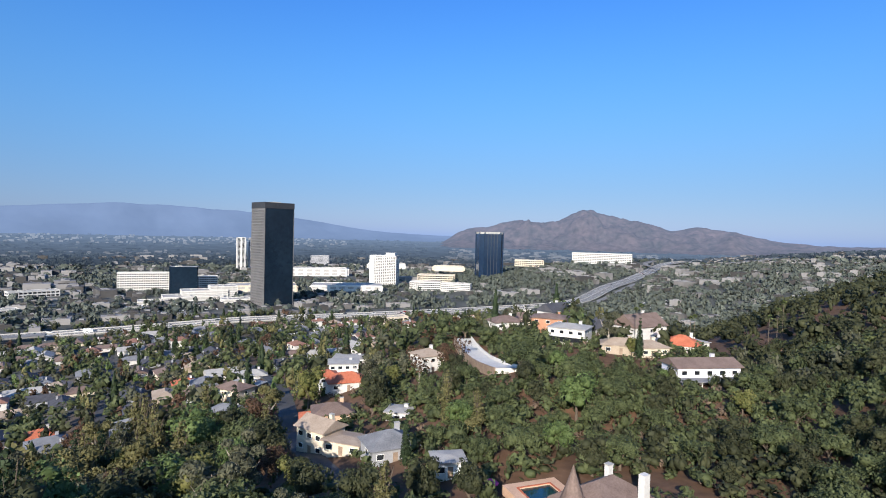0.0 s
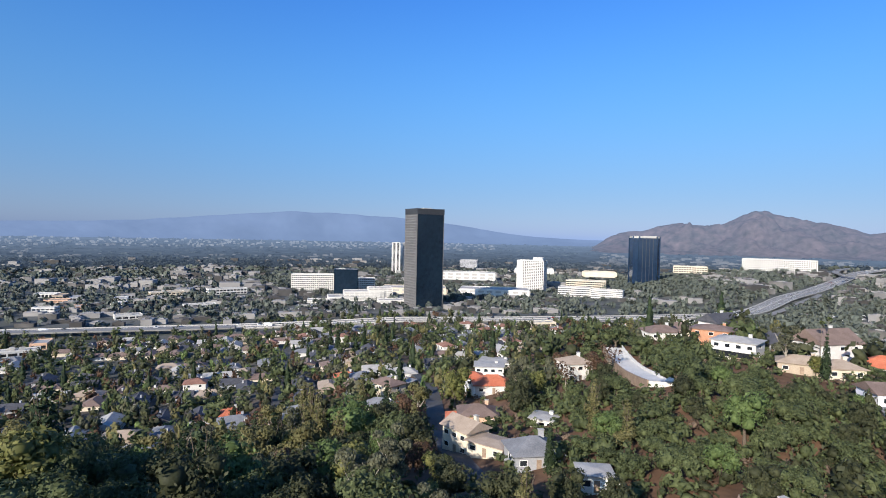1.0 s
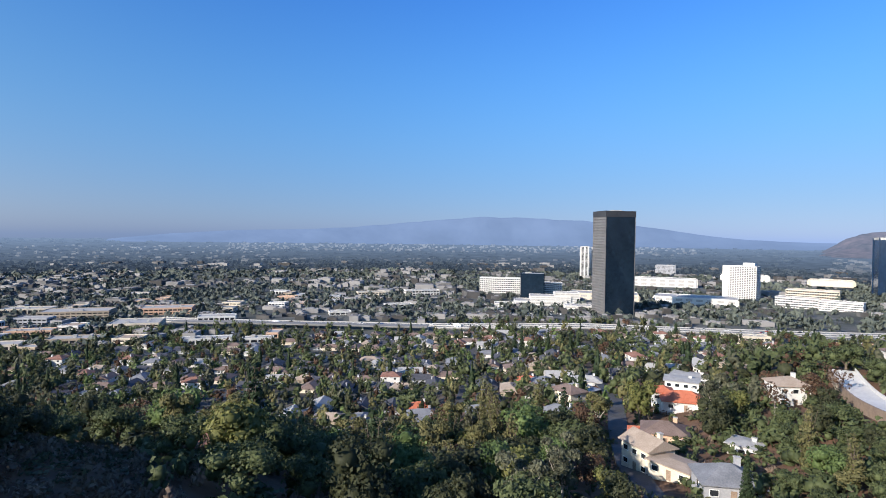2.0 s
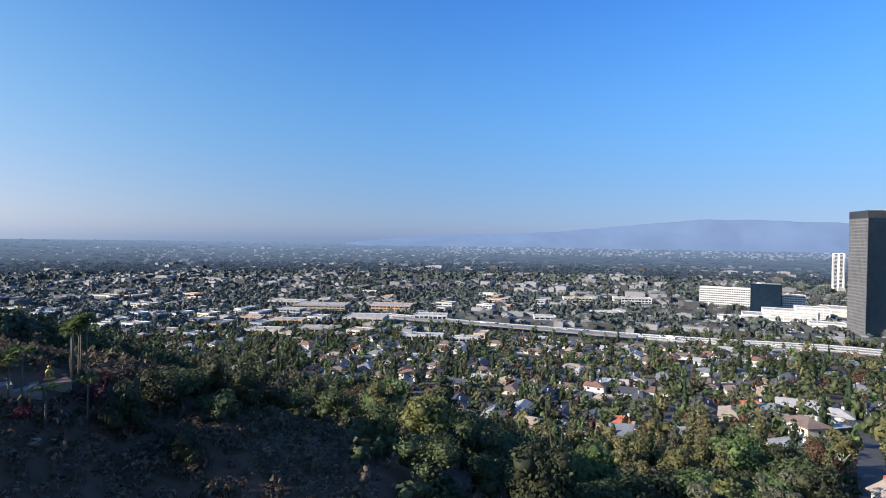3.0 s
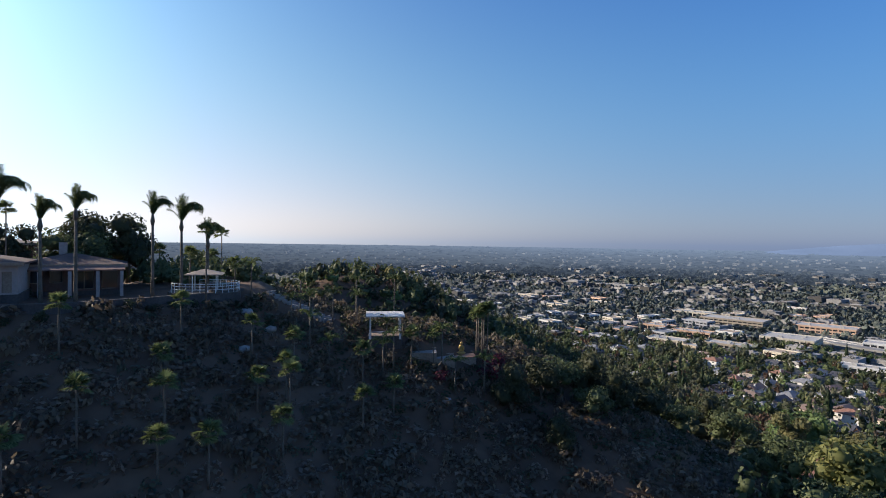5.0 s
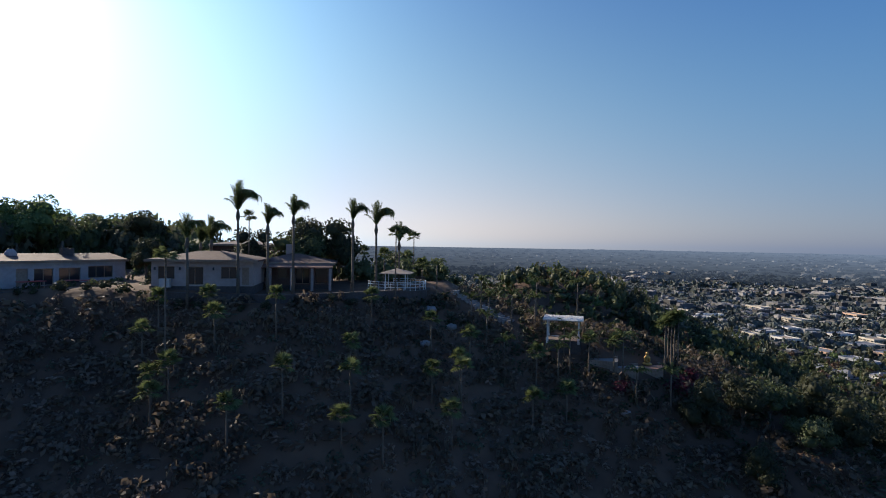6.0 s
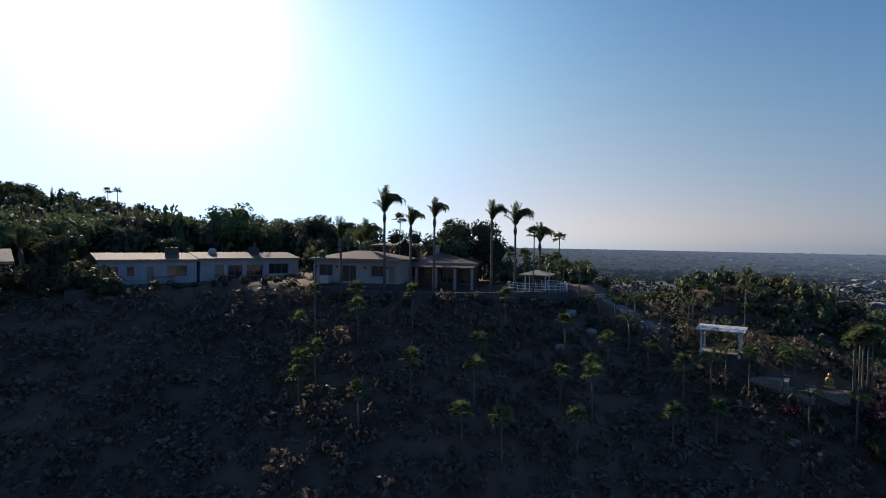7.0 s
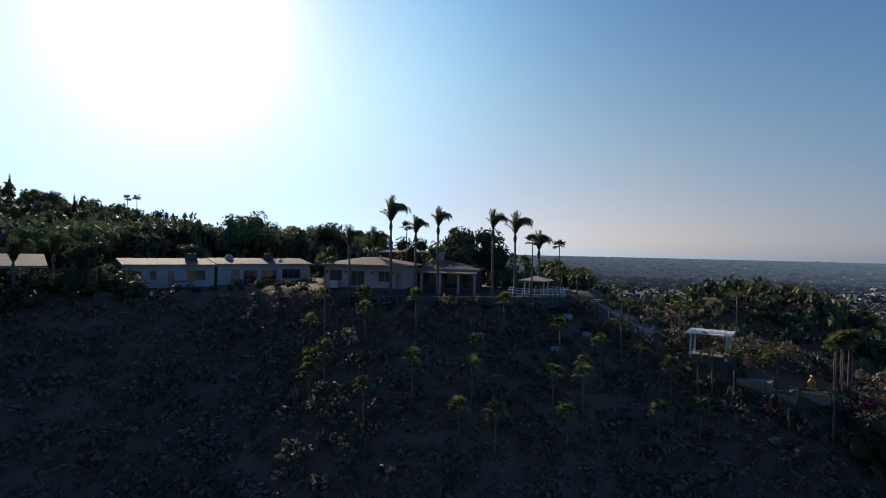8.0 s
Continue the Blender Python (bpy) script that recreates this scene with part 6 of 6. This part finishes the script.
rail = thing("railing", "white metal railing round the lookout", "railing", pose(-55.2, -27.4, 105.3))
part("floor_slab", Build().tube([(0, 0, -3.0), (0, 0, -0.02)], [4.0, 4.0], 28), DARK_BRICK, rail, "round concrete lookout platform")
for k in range(22):
    a = radians(-40 + 260 * k / 21)
    part("post", Build().tube([(3.8 * math.cos(a), 3.8 * math.sin(a), -0.1), (3.8 * math.cos(a), 3.8 * math.sin(a), 1.05)], [0.03, 0.03], 5), PAINT, rail)
for z in (0.4, 0.75, 1.05):
    part("rail_bar", Build().tube([(3.8 * math.cos(radians(-40 + 260 * k / 30)), 3.8 * math.sin(radians(-40 + 260 * k / 30)), z) for k in range(31)], [0.03] * 31, 5), PAINT, rail)

# garden steps down the nose of the hill
steps = thing("garden_steps", "flight of pale stone steps down the slope", "steps", pose(0, 0, 0))
for k in range(20):
    s = k / 19
    x, y = -62.2 + 1.2 * s, -22.4 + 8.6 * s
    part("step", Build().box(x, y, on_land(x, y) - 0.30, 2.2 + 0.25 * math.sin(k * 2.3), 0.22, 0.54, -8 + 5 * math.sin(k * 1.7)), STONE, steps)

# white pergola on its terrace
perg = thing("pergola", "white timber pergola with a slatted roof on four posts", "pergola", pose(-60.0, -6.6, 100.12, 0, 0, 104) @ Matrix.Scale(0.9, 4))
part("floor_slab", Build().box(0, 0.2, -2.2, 4.6, 3.7, 2.1), DARK_BRICK, perg, "dark stone base")
part("paving", Build().box(0, 0.2, -0.1, 4.4, 3.5, 0.07), TIMBER, perg, "brown paving")
for a in (-1, 1):
    for b in (-1, 1):
        part("post", Build().box(a * 2.0, b * 1.6, -0.5, 0.2, 0.2, 2.95).box(a * 2.0, b * 1.6, -0.5, 0.3, 0.3, 0.75), PALE_CONCRETE, perg)
    part("beam", Build().box(0, a * 1.65, 2.45, 5.1, 0.16, 0.15), PAINT, perg)
for k in range(20):
    part("slat", Build().box(-2.5 + 5.0 * k / 19, 0, 2.605, 0.17, 5.0, 0.06), PALE_CONCRETE, perg)
for k in range(8):
    part("batten", Build().box(0, -2.3 + 4.6 * k / 7, 2.665, 5.2, 0.40, 0.04), PALE_CONCRETE, perg)
part("bench", Build().box(0, 1.4, -0.45, 3.4, 0.5, 0.45), CONCRETE, perg)

for k, (x, y, w, d, mt, lb) in enumerate(((-59.4, -1.7, 3.2, 2.2, STONE, "grey stone garden platform"), (-59.6, 0.6, 3.0, 2.2, STONE, "grey stone garden platform"), (-62.0, 2.9, 3.0, 2.6, BRICKY, "orange brick plinth with a low wall"))):
    t = thing("garden_platform", lb, "platform", pose(x, y, on_land(x, y) + 0.12, 0, 0, 100), "garden platforms")
    part("slab", Build().box(0, 0, -2.0, w, d, 2.0), mt, t)
    part("kerb", Build().box(0, d / 2 + 0.08, -1.6, w, 0.16, 1.8), TIMBER, t)
    part("kerb", Build().box(0, -d / 2 - 0.08, -1.6, w, 0.16, 1.62), TIMBER, t)

# gilded seated statue, one plain mesh
sx, sy = -62.2, 2.7
sz = on_land(-62.0, 2.9) + 0.12
statue = mesh_of("statue", *join([(BALL2[0] * np.array(r) + np.array(c), BALL2[1]) for c, r in (((0, -0.06, 0.24), (0.66, 0.5, 0.24)), ((0, 0.05, 0.62), (0.28, 0.22, 0.4)), ((0, 0.05, 1.12), (0.38, 0.23, 0.36)), ((0, 0.03, 1.46), (0.1, 0.1, 0.14)), ((0, 0.02, 1.68), (0.21, 0.22, 0.26)), ((0.32, -0.15, 0.9), (0.12, 0.16, 0.4)), ((-0.32, -0.15, 0.9), (0.12, 0.16, 0.4)))]))
statue.materials.append(GOLD)
tagged(new("statue", statue), "seated gilded statue on a brick plinth", "statue").matrix_basis = pose(sx, sy, sz, 0, 0, 100) @ Matrix.Scale(0.82, 4)

# boulders on the slope
for x, y, s in ((-54.0, -21.6, 0.85), (-53.4, -18.4, 0.75), (-47.5, -18.6, 0.7), (-35, -4, 0.6), (-53, 2, 0.6)):
    v, f = lumpy(np.random.RandomState(int(-x)), BALL1, np.zeros(3), np.array([1.0, 0.8, 0.6]) * s, 0.12)
    me = mesh_of("boulder", v, f)
    me.materials.append(STONE)
    tagged(new("boulder", me), "pale rounded boulder on the slope", "rock", "slope boulders").matrix_basis = pose(x, y, on_land(x, y) + 0.2 * s)

# scrub on the slopes
low = [leaves(np.random.RandomState(410 + k), [((0, 0, 0.30), np.array([0.62, 0.58, 0.52])), ((0.35, 0.2, 0.22), np.array([0.5, 0.4, 0.42])), ((0, 0, 0.2), np.array([0.4, 0.4, 0.3]))], 52, 0.172) for k in range(8)]
sc = scatter(rs, 11500, 56, 184, 24, 84, 0.85, -1.0)
q = rs.uniform(size=len(sc))
keep = np.array([abs(noise.noise(Vector((x * 0.06, y * 0.06, 5.0)))) > 0.015 for x, y in sc])
clear = (np.hypot(sc[:, 0] + 60.0, sc[:, 1] + 6.6) > 3.2) & (np.hypot(sc[:, 0] + 59.6, sc[:, 1] + 0.5) > 2.6) & (np.hypot(sc[:, 0] + 62, sc[:, 1] - 2.9) > 2.4) & ((np.abs(sc[:, 0] + 61.4) > 2.2) | (np.abs(sc[:, 1] + 18) > 5.4))
terrace_ = land(sc[:, 0], sc[:, 1]) < 104.6
# on the nose, shade is put into the brush colour instead of dry scrub
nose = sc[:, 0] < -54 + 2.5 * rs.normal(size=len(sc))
woods("scrub", sc[(q < 0.45) & keep & clear & terrace_ & ~nose], low, 1.25, 1.1, SCRUB, "dry brown scrub on the hillside", rs)
woods("scrub", sc[(q < 0.45) & keep & clear & terrace_ & nose], low, 1.3, 1.1, DARK_AND_SHADED_OAK, "dark low brush on the nose of the hill", rs)
woods("scrub", sc[(q >= 0.45) & (q < 0.9) & keep & clear & terrace_], low, 1.5, 1.5, DRYGREEN, "dark green bushes on the hillside", rs)
woods("scrub", sc[(q >= 0.9) & keep & clear & terrace_], low, 1.1, 0.9, GUM, "grey sagebrush on the hillside", rs)
ring = np.radians(np.arange(0, 360, 24))
woods("garden_shrubs", np.stack([-59.8 + (3.5 + 0.4 * np.sin(3 * ring)) * np.cos(ring), -6.6 + (3.4 + 0.5 * np.cos(5 * ring)) * np.sin(ring)], 1), low, 0.95, 0.95, DARK_AND_SHADED_OAK, "dark shrubs round the foot of the pergola", np.random.RandomState(79))
blo = np.array([(-60.6, 5.4), (-61.6, 6.4), (-62.6, 7.4), (-60.0, 6.8), (-56.4, 1.6), (-55.6, 0.8)])
woods("bougainvillea", blo, bushy, 1.3, 1.1, BLOSSOM, "magenta bougainvillea hedge in bloom", rs)
sc2 = scatter(rs, 4200, -46, 60, 40, 235, 2.1, 0.0, False)
woods("scrub", sc2[: len(sc2) // 5], leafed, 1.6, 1.4, SCRUB, "dry undergrowth between the trees", rs)
woods("scrub", sc2[len(sc2) // 5:], leafed, 2.0, 1.7, OAK, "green undergrowth between the trees", rs)

below_house = np.stack([rs.uniform(40, 106, 230), rs.uniform(96, 138, 230)], 1)
woods("trees", below_house, lite, 2.1, 1.9, OAK, "low green trees below the long house", rs)

# trees behind the villas
tr = random.Random(8)
for k in range(46):
    x = 16 - 82 * k / 45 + tr.uniform(-3, 3)
    y = -82 - tr.uniform(0, 26) + (18 if x < -48 else 0)
    plant(tr.choice(("oak", "oak", "bright", "oak", "dark", "oak")), x, y, tr.uniform(0.75, 1.1), k % 2, tr.uniform(0, 360), group="trees behind the villas")
for x, y, s, kind in ((-60, -47, 1.0, "dark"), (-62, -42.5, 0.9, "dark"), (-57.5, -46, 0.9, "oak"), (-67, -46, 0.7, "oak"), (-52, -50, 0.75, "dark"), (-72, -38, 0.5, "oak"), (-9.5, -61, 0.62, "dark"), (-12, -63.5, 0.45, "oak"), (6.5, -57.5, 0.55, "dark"), (14, -62, 0.7, "oak"), (20, -66, 0.8, "dark"), (-6, -77, 0.8, "bright"), (-13, -77, 0.75, "bright"), (3, -76, 0.7, "oak"), (10, -72, 0.7, "dark"), (24, -58, 0.7, "oak"), (-26, -73.5, 0.6, "oak"), (-41, -58, 0.5, "dark")):
    plant(kind, x, y, s, int(-y) % 2, x * 13 % 360, group="trees behind the villas")

screen_pts = np.stack([rs.uniform(-68, 22, 300), rs.uniform(-112, -79, 300)], 1)
screen_pts[:, 1] += np.where(screen_pts[:, 0] < -48, 16.0, 0.0)
woods("trees", screen_pts[::2], full, 3.2, 4.2, OAK, "dense dark trees behind the villas", rs)
woods("trees", screen_pts[1::2], full, 3.0, 3.9, GUM, "dusty green trees behind the villas", rs)
edge_pts = np.stack([rs.uniform(-78, -58, 70), rs.uniform(-46, -27, 70)], 1)
edge_pts = edge_pts[np.hypot(edge_pts[:, 0] + 55.6, edge_pts[:, 1] + 26.6) > 5.5]
woods("garden_shrubs", edge_pts, medium, 1.6, 1.7, OAK, "dark shrubs beside the lookout", rs)

lee = np.random.RandomState(78)
hedge_pts = np.stack([lee.uniform(-14, 10, 70), lee.uniform(-60.3, -54, 70)], 1)
woods("garden_shrubs", hedge_pts, medium, 1.5, 1.5, DARK_AND_SHADED_OAK, "dark shrubs in front of the gabled house", lee)

# single trees on the skyline of the upper hill
for kind, x, y, s in (("fir", -14, -228, 0.62), ("fir", -34, -232, 0.5), ("dark", -70, -226, 0.85), ("dark", -79, -222, 0.8), ("oak", -24, -224, 1.1), ("oak", -4, -226, 1.2), ("dark", -98, -240, 0.8)):
    plant(kind, x, y, s, int(-x) % 2, x * 29 % 360, group="skyline trees")
for x, y, top in ((-51, -226, 128.6), (-54.5, -227, 129.2), (-20, -214, 127.2)):
    palm(x, y, top, "tall fan palm on the skyline of the upper hill", "fan", 0.3, group="skyline palms", size=1.7)

# garden shrubs on the terrace between the villas
gr = scatter(rs, 1500, 128, 190, 62, 118, 1.6, -0.5)
gz = land(gr[:, 0], gr[:, 1])
gr = gr[gz > 104.4]
woods("garden_shrubs", gr[: len(gr) // 2], low, 1.3, 1.2, DARK_AND_SHADED_OAK, "dark garden shrubs on the terrace", rs)
woods("garden_shrubs", gr[len(gr) // 2:], low, 1.2, 1.1, OAK, "green garden shrubs on the terrace", rs)
for x, y, top in ((-6, -60.5, 109.4), (-2, -57, 108.6), (3, -55, 108.8), (8, -60, 109.6), (-11, -72, 110.4), (13, -55, 109.0), (17, -60, 109.8)):
    palm(x, y, top, "leafy feather palm in the terrace garden", "feather", 0.1, group="garden palms")


# ---- agaves and small plants along the garden steps ----
def agave_leaf(n):
    """A thick pointed leaf along +x."""
    b = Build()
    b.add([(0, 0, 0), (n * 0.45, 0.08, 0.06), (n, 0, 0.16), (n * 0.45, -0.08, 0.06), (n * 0.45, 0, -0.03)], [(0, 1, 4), (0, 4, 3), (1, 2, 4), (4, 2, 3), (0, 3, 2, 1)])
    me = b.mesh("leaf")
    me.materials.append(GUM)
    return me


agave_leaves = [agave_leaf(n) for n in (0.55, 0.68, 0.8)]
ag = random.Random(14)
for k in range(40):
    s = ag.random()
    x, y = -59.3 - 2.0 * s + ag.choice((-1, 1)) * ag.uniform(1.7, 5.0), -23 + 27 * s
    if math.hypot(x + 60.2, y + 6) < 3.2 or math.hypot(x + 60.5, y - 1) < 3.6:
        continue
    t = thing("agave", "grey-green agave rosette beside the garden steps", "agave", pose(x, y, on_land(x, y) - 0.05, 0, 0, ag.uniform(0, 360)) @ Matrix.Scale(ag.uniform(0.8, 1.5), 4), "garden agaves")
    for j in range(11):
        part("leaf", agave_leaves[j % 3], None, t, at=pose(0, 0, 0.03, 0, -ag.uniform(10, 65), 137.5 * j))
for k in range(16):
    s = ag.random()
    x, y = -57.0 + ag.uniform(-3.5, 4.5), -20 + 26 * s
    if math.hypot(x + 60.2, y + 6) < 3.4 or math.hypot(x + 60.5, y - 1) < 4.0 or abs(x + 60) < 2:
        continue
    palm(x, y, on_land(x, y) + ag.uniform(2.2, 4.2), "small leafy palm on the planted slope", "small", 0.1, group="garden palms")
plant("dark", 0.2, -1.6, 1.2, 0, 40, group="hillside trees")
